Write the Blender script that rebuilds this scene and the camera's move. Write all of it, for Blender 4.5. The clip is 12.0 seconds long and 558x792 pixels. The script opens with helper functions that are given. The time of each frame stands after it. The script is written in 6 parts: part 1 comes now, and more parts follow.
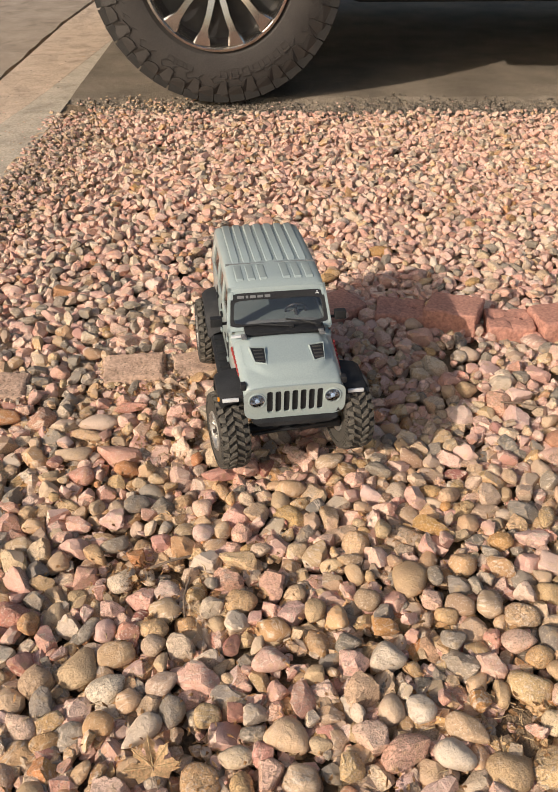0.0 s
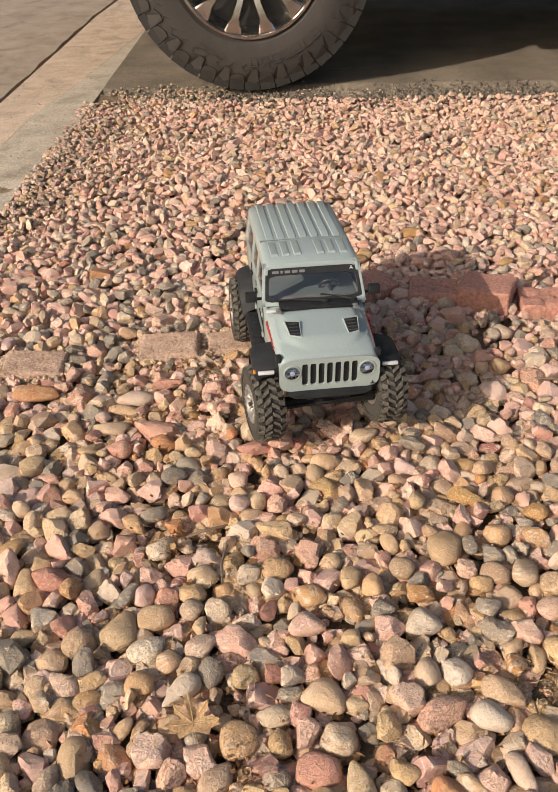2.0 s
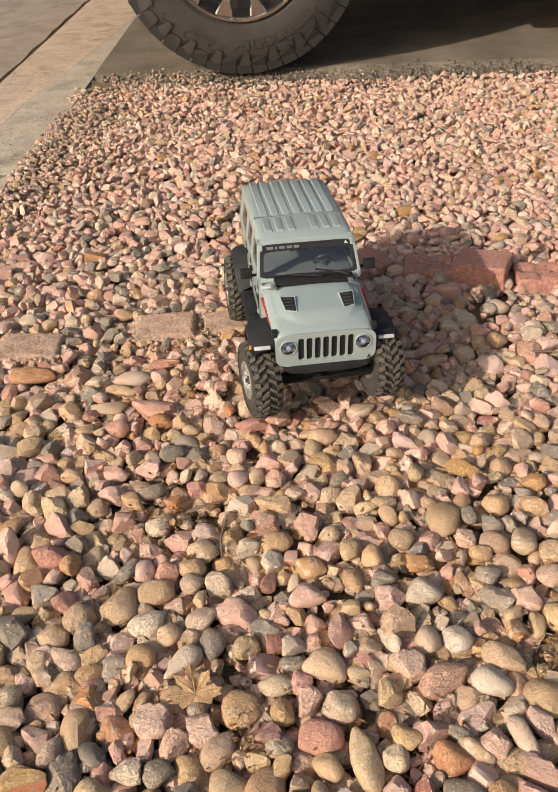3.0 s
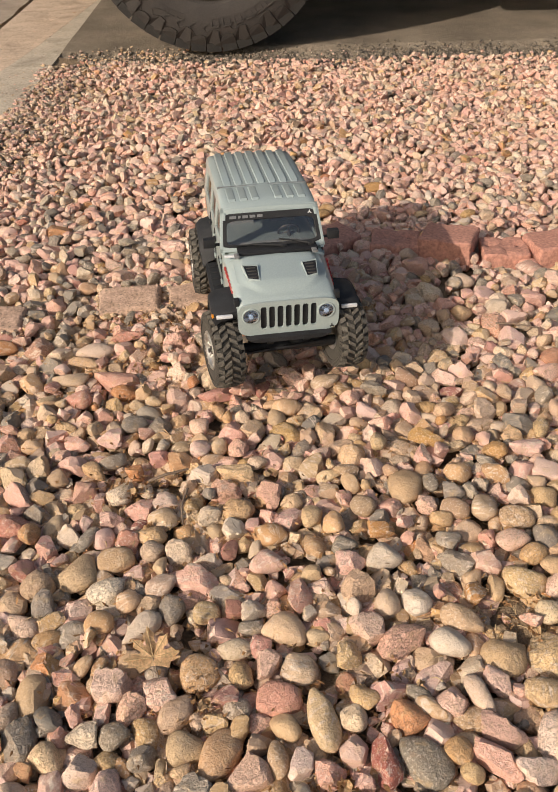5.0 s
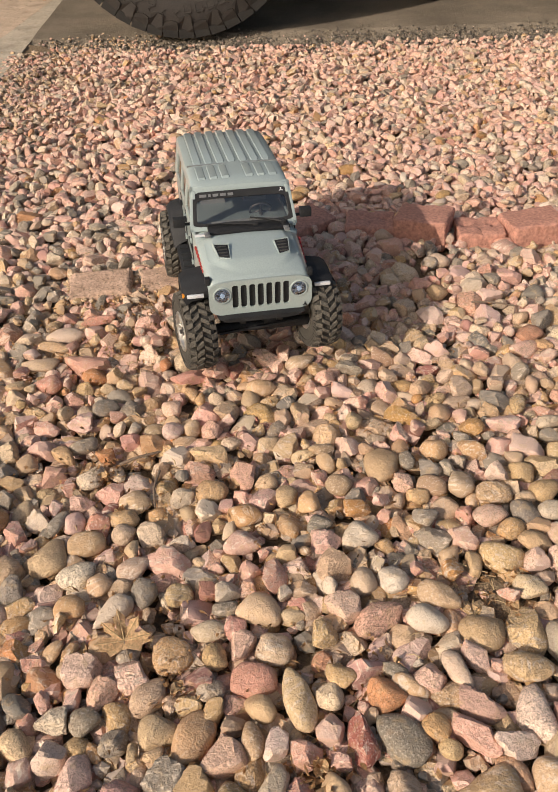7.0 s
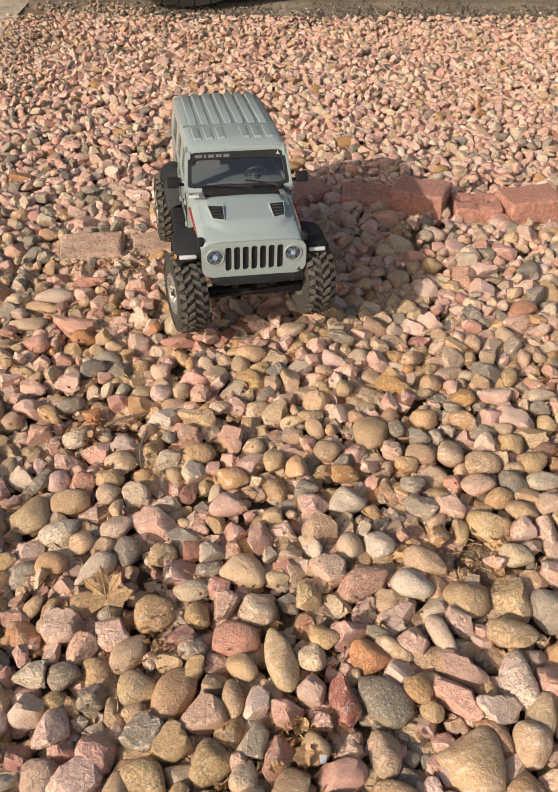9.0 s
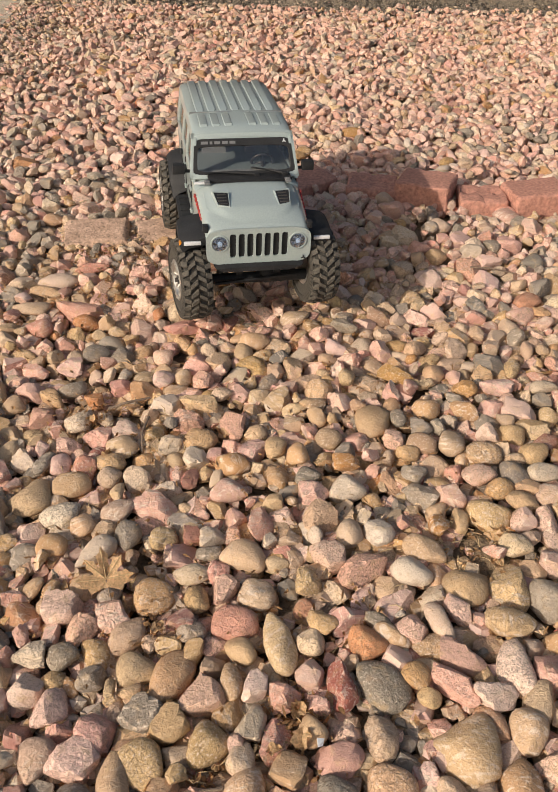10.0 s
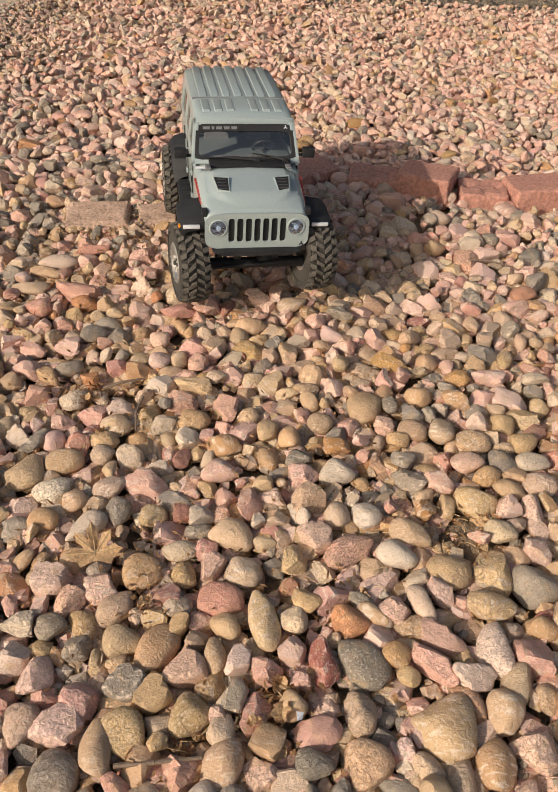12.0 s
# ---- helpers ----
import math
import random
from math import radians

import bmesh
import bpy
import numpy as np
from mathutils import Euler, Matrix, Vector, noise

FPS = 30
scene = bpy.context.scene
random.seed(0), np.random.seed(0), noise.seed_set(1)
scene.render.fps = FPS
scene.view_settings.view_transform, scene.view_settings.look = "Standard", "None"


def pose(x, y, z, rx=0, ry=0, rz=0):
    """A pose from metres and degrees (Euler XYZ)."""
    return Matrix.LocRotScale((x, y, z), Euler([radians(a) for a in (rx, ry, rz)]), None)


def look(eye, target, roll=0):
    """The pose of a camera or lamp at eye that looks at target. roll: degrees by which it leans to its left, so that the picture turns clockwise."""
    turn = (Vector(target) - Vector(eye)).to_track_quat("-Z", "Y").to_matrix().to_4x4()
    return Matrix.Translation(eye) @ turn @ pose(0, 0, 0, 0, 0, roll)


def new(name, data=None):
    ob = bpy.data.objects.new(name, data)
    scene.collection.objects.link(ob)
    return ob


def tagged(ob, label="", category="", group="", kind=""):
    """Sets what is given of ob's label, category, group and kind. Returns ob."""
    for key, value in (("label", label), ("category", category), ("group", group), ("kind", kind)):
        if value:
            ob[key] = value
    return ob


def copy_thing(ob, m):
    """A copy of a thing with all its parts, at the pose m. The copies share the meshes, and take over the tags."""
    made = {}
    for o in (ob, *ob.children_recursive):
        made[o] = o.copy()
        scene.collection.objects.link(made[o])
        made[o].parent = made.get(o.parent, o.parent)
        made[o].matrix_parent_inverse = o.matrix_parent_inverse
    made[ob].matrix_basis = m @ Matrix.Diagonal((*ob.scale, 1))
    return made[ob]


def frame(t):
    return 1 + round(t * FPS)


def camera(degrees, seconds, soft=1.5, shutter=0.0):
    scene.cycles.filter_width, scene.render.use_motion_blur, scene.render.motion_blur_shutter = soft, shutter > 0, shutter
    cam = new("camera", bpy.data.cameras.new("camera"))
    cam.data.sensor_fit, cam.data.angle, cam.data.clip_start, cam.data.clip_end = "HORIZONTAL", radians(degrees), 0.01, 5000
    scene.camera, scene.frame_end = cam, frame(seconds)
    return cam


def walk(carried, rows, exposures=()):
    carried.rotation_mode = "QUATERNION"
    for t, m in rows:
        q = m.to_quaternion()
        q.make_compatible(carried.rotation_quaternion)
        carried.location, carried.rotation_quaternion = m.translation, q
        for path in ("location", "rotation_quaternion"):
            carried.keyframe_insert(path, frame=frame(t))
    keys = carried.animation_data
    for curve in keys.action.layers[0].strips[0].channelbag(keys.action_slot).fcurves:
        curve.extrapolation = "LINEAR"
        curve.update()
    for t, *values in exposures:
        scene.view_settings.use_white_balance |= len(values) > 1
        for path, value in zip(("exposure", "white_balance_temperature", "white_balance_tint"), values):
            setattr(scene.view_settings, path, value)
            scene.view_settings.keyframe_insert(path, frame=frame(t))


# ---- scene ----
cam = camera(39.0, 12.0, soft=1.5)
PATH = [
    (0, (0.008, 0.006, 0.818), (0.0, 1.613, -0.372), -0.3),
    (0.5, (0.004, -0.002, 0.818), (-0.029, 1.607, -0.369), -0.5),
    (1, (-0.001, -0.011, 0.814), (-0.052, 1.596, -0.375), -0.2),
    (1.5, (-0.002, -0.018, 0.806), (-0.07, 1.586, -0.386), -1.1),
    (2, (-0.002, -0.025, 0.799), (-0.081, 1.575, -0.398), -1.9),
    (2.5, (-0.001, -0.032, 0.79), (-0.084, 1.56, -0.416), -2.5),
    (3, (0.001, -0.038, 0.78), (-0.076, 1.548, -0.435), -2.9),
    (5, (0.02, -0.052, 0.752), (0.002, 1.52, -0.485), -1.7),
    (5.5, (0.024, -0.052, 0.744), (0.024, 1.518, -0.496), -0.8),
    (6, (0.028, -0.052, 0.737), (0.04, 1.514, -0.506), -0.7),
    (6.5, (0.031, -0.05, 0.73), (0.051, 1.515, -0.515), -0.7),
    (7, (0.033, -0.051, 0.723), (0.057, 1.513, -0.524), -1.7),
    (9, (0.031, -0.059, 0.695), (0.082, 1.479, -0.582), 0.7),
    (9.5, (0.03, -0.062, 0.691), (0.082, 1.472, -0.591), 1.5),
    (10, (0.029, -0.065, 0.689), (0.078, 1.463, -0.6), 1.6),
    (10.5, (0.029, -0.069, 0.687), (0.078, 1.457, -0.605), 2.6),
    (11, (0.032, -0.074, 0.687), (0.076, 1.449, -0.609), 2.1),
    (11.5, (0.034, -0.077, 0.687), (0.081, 1.443, -0.611), 3.6),
    (12, (0.04, -0.082, 0.687), (0.085, 1.436, -0.615), 3.1),
]
walk(cam, [(t, look(eye, target, roll)) for t, eye, target, roll in PATH], [(0, 0.13), (6, 0.07), (9, 0.03), (12, -0.05)])

# ---- world, sun, exposure ----
SUN_AZ, SUN_EL = radians(231.0), radians(29.0)
world = bpy.data.worlds.new("sky")
scene.world = world
world.use_nodes = True
wn = world.node_tree
sky = wn.nodes.new("ShaderNodeTexSky")
sky.sky_type, sky.sun_disc = "NISHITA", False
sky.sun_elevation, sky.sun_rotation = SUN_EL, SUN_AZ
sky.dust_density, sky.ozone_density = 3.5, 0.6
wn.links.new(sky.outputs[0], wn.nodes["Background"].inputs[0])
wn.nodes["Background"].inputs[1].default_value = 0.115
to_sun = Vector((math.sin(SUN_AZ) * math.cos(SUN_EL), math.cos(SUN_AZ) * math.cos(SUN_EL), math.sin(SUN_EL)))
sun = new("sun", bpy.data.lights.new("sun", "SUN"))
sun.data.energy, sun.data.angle, sun.data.color = 3.55, radians(0.6), (1.0, 0.925, 0.86)
sun.matrix_world = look(to_sun * 20, (0, 0, 0))
scene.view_settings.use_white_balance = True
scene.view_settings.white_balance_temperature = 7150
scene.view_settings.white_balance_tint = 10


# ---- materials ----
def node(tree, kind, **values):
    n = tree.nodes.new(kind)
    for key, value in values.items():
        n.inputs[key].default_value = value
    return n


def ramp(tree, stops):
    n = tree.nodes.new("ShaderNodeValToRGB")
    while len(n.color_ramp.elements) < len(stops):
        n.color_ramp.elements.new(0.5)
    for e, (at, c) in zip(n.color_ramp.elements, stops):
        e.position, e.color = at, (*c, 1)
    return n


def surface(name, colors, scale=40.0, rough=0.8, bump=0.3, fine=400.0, metal=0.0, coat=0.0, spots=None, depth=0.002, coarse=0.0):
    """A mottled surface: colours over a coarse noise, a fine grain that darkens and lightens them, and bump."""
    m = bpy.data.materials.new(name)
    m.use_nodes = True
    t = m.node_tree
    b = t.nodes["Principled BSDF"]
    co = t.nodes.new("ShaderNodeTexCoord")
    n1 = node(t, "ShaderNodeTexNoise", Scale=scale, Detail=6.0, Roughness=0.6)
    n2 = node(t, "ShaderNodeTexNoise", Scale=fine, Detail=3.0)
    for n in (n1, n2):
        t.links.new(co.outputs["Object"], n.inputs["Vector"])
    k = len(colors)
    r = ramp(t, [(0.3 + 0.4 * i / max(1, k - 1), c) for i, c in enumerate(colors)])
    t.links.new(n1.outputs["Fac"], r.inputs[0])
    g = ramp(t, [(0.25, (0.62, 0.62, 0.62)), (0.75, (1.3, 1.3, 1.3))])
    t.links.new(n2.outputs["Fac"], g.inputs[0])
    mix = t.nodes.new("ShaderNodeMixRGB")
    mix.blend_type = "MULTIPLY"
    mix.inputs[0].default_value = 1.0 if rough > 0.5 else 0.25
    t.links.new(r.outputs[0], mix.inputs[1])
    t.links.new(g.outputs[0], mix.inputs[2])
    out = mix.outputs[0]
    if spots:
        v = node(t, "ShaderNodeTexNoise", Scale=spots[0], Detail=2.0)
        t.links.new(co.outputs["Object"], v.inputs["Vector"])
        s = ramp(t, [(spots[1], (0, 0, 0)), (spots[1] + 0.05, (1, 1, 1))])
        t.links.new(v.outputs["Fac"], s.inputs[0])
        over = t.nodes.new("ShaderNodeMixRGB")
        over.inputs[2].default_value = (*spots[2], 1)
        t.links.new(s.outputs[0], over.inputs[0])
        t.links.new(out, over.inputs[1])
        out = over.outputs[0]
    if coarse:
        wide = node(t, "ShaderNodeTexNoise", Scale=coarse, Detail=5.0, Roughness=0.65, Distortion=0.6)
        t.links.new(co.outputs["Object"], wide.inputs["Vector"])
        w = ramp(t, [(0.32, (0.66, 0.64, 0.61)), (0.48, (0.94, 0.93, 0.92)), (0.68, (1.12, 1.12, 1.12))])
        t.links.new(wide.outputs["Fac"], w.inputs[0])
        stain = t.nodes.new("ShaderNodeMixRGB")
        stain.blend_type = "MULTIPLY"
        stain.inputs[0].default_value = 1.0
        t.links.new(out, stain.inputs[1])
        t.links.new(w.outputs[0], stain.inputs[2])
        out = stain.outputs[0]
    t.links.new(out, b.inputs["Base Color"])
    b.inputs["Roughness"].default_value = rough
    b.inputs["Metallic"].default_value = metal
    b.inputs["Coat Weight"].default_value = coat
    if bump:
        bp = node(t, "ShaderNodeBump", Strength=bump, Distance=depth)
        add = t.nodes.new("ShaderNodeMath")
        add.operation = "ADD"
        t.links.new(n2.outputs["Fac"], add.inputs[0])
        t.links.new(n1.outputs["Fac"], add.inputs[1])
        t.links.new(add.outputs[0], bp.inputs["Height"])
        t.links.new(bp.outputs[0], b.inputs["Normal"])
    return m


def stone_skin(name, tones, by_object, rough=0.68):
    """Stone: a tone of its own for each piece; some pieces plain, some flecked dark or pale, some creased."""
    m = bpy.data.materials.new(name)
    m.use_nodes = True
    t = m.node_tree
    b = t.nodes["Principled BSDF"]

    def math_node(kind, a, c=None, clamp=False):
        n = t.nodes.new("ShaderNodeMath")
        n.operation, n.use_clamp = kind, clamp
        for slot, value in zip(n.inputs, (a, c)):
            if isinstance(value, (int, float)):
                slot.default_value = value
            elif value is not None:
                t.links.new(value, slot)
        return n.outputs[0]

    def span(value, lo0, hi0, lo1, hi1):
        n = node(t, "ShaderNodeMapRange")
        for slot, v in zip(n.inputs[1:5], (lo0, hi0, lo1, hi1)):
            slot.default_value = v
        t.links.new(value, n.inputs[0])
        return n.outputs[0]

    def layer(base, amount, colour, kind="MIX"):
        n = t.nodes.new("ShaderNodeMixRGB")
        n.blend_type = kind
        t.links.new(amount, n.inputs[0])
        t.links.new(base, n.inputs[1])
        if isinstance(colour, tuple):
            n.inputs[2].default_value = (*colour, 1)
        else:
            t.links.new(colour, n.inputs[2])
        return n.outputs[0]

    if by_object:
        pick = t.nodes.new("ShaderNodeObjectInfo").outputs["Random"]
    else:
        pick = t.nodes.new("ShaderNodeNewGeometry").outputs["Random Per Island"]
    dice = t.nodes.new("ShaderNodeTexWhiteNoise")
    dice.noise_dimensions = "1D"
    t.links.new(math_node("MULTIPLY", pick, 977.0), dice.inputs["W"])
    parts = t.nodes.new("ShaderNodeSeparateColor")
    t.links.new(dice.outputs["Color"], parts.inputs[0])
    d1, d2, d3 = parts.outputs
    d4 = math_node("FRACT", math_node("MULTIPLY", dice.outputs["Value"], 61.0))
    co = t.nodes.new("ShaderNodeNewGeometry")
    spread = t.nodes.new("ShaderNodeVectorMath")
    spread.operation = "SCALE"
    spread.inputs[0].default_value = (1.7, 3.1, 2.3)
    t.links.new(pick, spread.inputs["Scale"])
    shift = t.nodes.new("ShaderNodeVectorMath")
    shift.operation = "ADD"
    t.links.new(co.outputs["Position"], shift.inputs[0])
    t.links.new(spread.outputs[0], shift.inputs[1])
    # layered stones: the same noise drawn out along one way of each piece
    turn = t.nodes.new("ShaderNodeVectorRotate")
    turn.rotation_type = "EULER_XYZ"
    t.links.new(shift.outputs[0], turn.inputs["Vector"])
    angles = t.nodes.new("ShaderNodeVectorMath")
    angles.operation = "SCALE"
    angles.inputs["Scale"].default_value = 6.0
    t.links.new(dice.outputs["Color"], angles.inputs[0])
    t.links.new(angles.outputs[0], turn.inputs["Rotation"])
    draw = t.nodes.new("ShaderNodeVectorMath")
    draw.operation = "MULTIPLY"
    draw.inputs[1].default_value = (1.0, 0.45, 0.22)
    t.links.new(turn.outputs[0], draw.inputs[0])
    big = node(t, "ShaderNodeTexNoise", Scale=75.0, Detail=3.0, Roughness=0.55)
    crag = node(t, "ShaderNodeTexNoise", Scale=150.0, Detail=5.0, Roughness=0.6, Distortion=0.6)
    band = node(t, "ShaderNodeTexNoise", Scale=230.0, Detail=3.0, Roughness=0.6, Distortion=0.8)
    mid = node(t, "ShaderNodeTexNoise", Scale=420.0, Detail=2.5, Roughness=0.62)
    grain = node(t, "ShaderNodeTexNoise", Scale=1000.0, Detail=2.0)
    for n in (big, crag, mid, grain):
        t.links.new(shift.outputs[0], n.inputs["Vector"])
    t.links.new(draw.outputs[0], band.inputs["Vector"])
    k = len(tones)
    tone = ramp(t, [(i / (k - 1), c) for i, c in enumerate(tones)])
    t.links.new(pick, tone.inputs[0])
    vary = t.nodes.new("ShaderNodeHueSaturation")
    t.links.new(span(d1, 0, 1, 0.491, 0.509), vary.inputs["Hue"])
    t.links.new(span(d2, 0, 1, 0.84, 1.16), vary.inputs["Saturation"])
    t.links.new(span(d3, 0, 1, 0.82, 1.24), vary.inputs["Value"])
    t.links.new(tone.outputs[0], vary.inputs["Color"])
    out = vary.outputs[0]
    # broad clouding and drawn-out bands
    out = layer(out, span(big.outputs["Fac"], 0.40, 0.28, 0.0, 0.45), (0.30, 0.20, 0.13))
    out = layer(out, math_node("MULTIPLY", span(band.outputs["Fac"], 0.52, 0.66, 0.0, 1.0), math_node("POWER", d4, 2.0)), (0.70, 0.58, 0.47))
    # dark mineral flecks on some, pale crystals on others
    out = layer(out, math_node("MULTIPLY", span(mid.outputs["Fac"], 0.46, 0.38, 0.0, 0.60), math_node("POWER", d1, 3.0)), (0.16, 0.12, 0.09))
    out = layer(out, math_node("MULTIPLY", span(mid.outputs["Fac"], 0.55, 0.68, 0.0, 0.7), math_node("POWER", d2, 2.6)), (0.76, 0.66, 0.57))
    # cracks and creases
    ridge = math_node("ABSOLUTE", math_node("SUBTRACT", crag.outputs["Fac"], 0.5))
    crease = span(ridge, 0.0, 0.030, 1.0, 0.0)
    rough_one = span(d3, 0.25, 0.85, 0.0, 1.0)
    out = layer(out, math_node("MULTIPLY", math_node("MULTIPLY", crease, rough_one), 0.50), (0.20, 0.125, 0.08))
    # ochre stains and fine grain
    out = layer(out, span(big.outputs["Fac"], 0.55, 0.72, 0.0, 0.5), (0.50, 0.345, 0.19))
    g = ramp(t, [(0.3, (0.80, 0.79, 0.77)), (0.7, (1.18, 1.18, 1.18))])
    t.links.new(grain.outputs["Fac"], g.inputs[0])
    full = t.nodes.new("ShaderNodeValue")
    full.outputs[0].default_value = 0.5
    out = layer(out, full.outputs[0], g.outputs[0], "MULTIPLY")
    t.links.new(out, b.inputs["Base Color"])
    t.links.new(span(mid.outputs["Fac"], 0.3, 0.7, rough + 0.12, rough - 0.10), b.inputs["Roughness"])
    b.inputs["Specular IOR Level"].default_value = 0.4
    height = math_node("ADD", math_node("MULTIPLY", crag.outputs["Fac"], span(d3, 0.0, 1.0, 0.5, 1.9)), math_node("MULTIPLY", mid.outputs["Fac"], 0.28))
    height = math_node("SUBTRACT", height, math_node("MULTIPLY", math_node("MULTIPLY", crease, rough_one), 0.28))
    bp = node(t, "ShaderNodeBump", Strength=0.8, Distance=0.0034)
    t.links.new(height, bp.inputs["Height"])
    t.links.new(bp.outputs[0], b.inputs["Normal"])
    return m


TONES = {
    "pink": [(0.60, 0.338, 0.265), (0.70, 0.46, 0.375), (0.54, 0.278, 0.215), (0.74, 0.535, 0.435), (0.65, 0.39, 0.30)],
    "tan": [(0.59, 0.405, 0.245), (0.51, 0.335, 0.19), (0.65, 0.475, 0.31), (0.47, 0.315, 0.185), (0.61, 0.41, 0.235)],
    "grey": [(0.265, 0.22, 0.177), (0.355, 0.294, 0.232), (0.205, 0.178, 0.148), (0.305, 0.25, 0.197), (0.415, 0.339, 0.264)],
    "pale": [(0.60, 0.475, 0.35), (0.64, 0.475, 0.37), (0.55, 0.43, 0.30), (0.68, 0.56, 0.45), (0.58, 0.45, 0.33)],
    "ochre": [(0.50, 0.30, 0.14), (0.45, 0.26, 0.125), (0.53, 0.35, 0.18), (0.50, 0.23, 0.12), (0.43, 0.285, 0.15)],
    "buff": [(0.46, 0.31, 0.21), (0.55, 0.39, 0.27), (0.38, 0.255, 0.175), (0.60, 0.44, 0.32), (0.50, 0.33, 0.22)],
    "crumb": [(0.06, 0.054, 0.046), (0.10, 0.088, 0.072), (0.04, 0.037, 0.033), (0.13, 0.115, 0.095), (0.08, 0.07, 0.058)],
    "red": [(0.38, 0.165, 0.12), (0.42, 0.19, 0.145), (0.34, 0.15, 0.12), (0.46, 0.24, 0.19), (0.36, 0.17, 0.135)],
}
FAMILIES = list(TONES)
STONE_ONE = {k: stone_skin("stone_" + k, v, True) for k, v in TONES.items()}
STONE_MANY = {k: stone_skin("gravel_" + k, v, False) for k, v in TONES.items()}

SOIL = surface("dry_soil", [(0.14, 0.098, 0.06), (0.26, 0.185, 0.115), (0.34, 0.25, 0.16)], 30, 0.95, 0.8, 300, depth=0.004)
ASPHALT = surface("asphalt", [(0.16, 0.133, 0.104), (0.22, 0.183, 0.142), (0.285, 0.237, 0.183)], 5, 0.9, 0.9, 260, spots=(330, 0.655, (0.36, 0.31, 0.25)), depth=0.003)
ASPHALT.node_tree.nodes["Principled BSDF"].inputs["Specular IOR Level"].default_value = 0.08
CONCRETE = surface("dusty_concrete", [(0.45, 0.345, 0.258), (0.59, 0.46, 0.35), (0.52, 0.41, 0.315)], 6, 0.9, 0.6, 180, spots=(130, 0.66, (0.22, 0.17, 0.13)), coarse=9.0)
CONCRETE_GREY = surface("grey_concrete", [(0.40, 0.34, 0.27), (0.51, 0.445, 0.355), (0.45, 0.385, 0.305)], 6, 0.9, 0.6, 200, spots=(170, 0.71, (0.20, 0.17, 0.13)), coarse=9.0)
STREET = surface("worn_street", [(0.29, 0.235, 0.185), (0.37, 0.30, 0.235), (0.33, 0.268, 0.21)], 4, 0.9, 0.6, 220, spots=(330, 0.72, (0.14, 0.12, 0.10)), coarse=9.0)
LAWN = surface("far_dry_ground", [(0.16, 0.13, 0.08), (0.24, 0.19, 0.12)], 0.6, 0.95, 0.3, 30)
BRICK = surface("red_brick", [(0.40, 0.185, 0.135), (0.48, 0.24, 0.18), (0.44, 0.21, 0.155)], 25, 0.9, 0.35, 160, spots=(240, 0.70, (0.20, 0.10, 0.075)))
BRICK_OLD = surface("weathered_brick", [(0.37, 0.245, 0.18), (0.48, 0.33, 0.25), (0.42, 0.28, 0.205)], 25, 0.95, 0.8, 180, spots=(150, 0.60, (0.22, 0.16, 0.115)), coarse=40.0)

PAINT = surface("toy_grey_paint", [(0.318, 0.382, 0.380), (0.342, 0.406, 0.404)], 8, 0.3, 0.0, 500, coat=0.6)
BLACK = surface("toy_black_plastic", [(0.016, 0.017, 0.019), (0.028, 0.029, 0.032)], 40, 0.62, 0.25, 700, depth=0.0004)
BLACK.node_tree.nodes["Principled BSDF"].inputs["Specular IOR Level"].default_value = 0.25
# dust lightens the lugs; shade between them is put into the darker tyre rubber
TOY_LUG = surface("toy_dusty_lugs", [(0.055, 0.051, 0.044), (0.12, 0.108, 0.09), (0.08, 0.073, 0.062)], 60, 0.9, 0.4, 500, depth=0.0006)
TOY_RUBBER = surface("toy_tyre_rubber", [(0.022, 0.021, 0.019), (0.055, 0.050, 0.042), (0.034, 0.031, 0.027)], 45, 0.85, 0.3, 500, depth=0.0006)
SILVER = surface("toy_satin_metal", [(0.50, 0.49, 0.46), (0.62, 0.61, 0.58)], 60, 0.36, 0.1, 600, metal=0.85, depth=0.0003)
DARK_METAL = surface("toy_dark_metal", [(0.06, 0.06, 0.06), (0.11, 0.10, 0.09)], 60, 0.5, 0.1, 600, metal=0.5, depth=0.0003)
LAMP_WHITE = surface("toy_white_lens", [(0.58, 0.60, 0.63), (0.68, 0.70, 0.73)], 60, 0.25, 0.0, 500)
LAMP_BLUE = surface("toy_blue_lens", [(0.42, 0.58, 0.80), (0.66, 0.78, 0.90)], 400, 0.2, 0.0, 500)
# dark and white mottle paints the dish's mirror glints into its colour
LAMP_DISH = surface("toy_lamp_reflector", [(0.04, 0.05, 0.07), (0.26, 0.34, 0.46), (0.90, 0.93, 0.95)], 330, 0.15, 0.0, 700, metal=0.5)
AMBER = surface("toy_amber_lens", [(0.72, 0.26, 0.02), (0.78, 0.32, 0.04)], 60, 0.3, 0.0, 500)
DECAL_RED = surface("toy_red_decal", [(0.40, 0.055, 0.05), (0.46, 0.07, 0.06)], 60, 0.4, 0.0, 500)
DECAL_GREY = surface("toy_grey_decal", [(0.15, 0.155, 0.16), (0.19, 0.195, 0.20)], 60, 0.45, 0.0, 500)
INTERIOR = surface("toy_interior", [(0.30, 0.30, 0.295), (0.38, 0.38, 0.37)], 60, 0.7, 0.1, 500)
TYRE = surface("car_tyre_rubber", [(0.027, 0.0235, 0.0215), (0.040, 0.035, 0.032), (0.033, 0.029, 0.0265)], 9, 0.72, 0.15, 300, depth=0.0008)
TYRE_TREAD = surface("car_tread_rubber", [(0.020, 0.019, 0.018), (0.034, 0.032, 0.030)], 12, 0.8, 0.3, 260, depth=0.001)
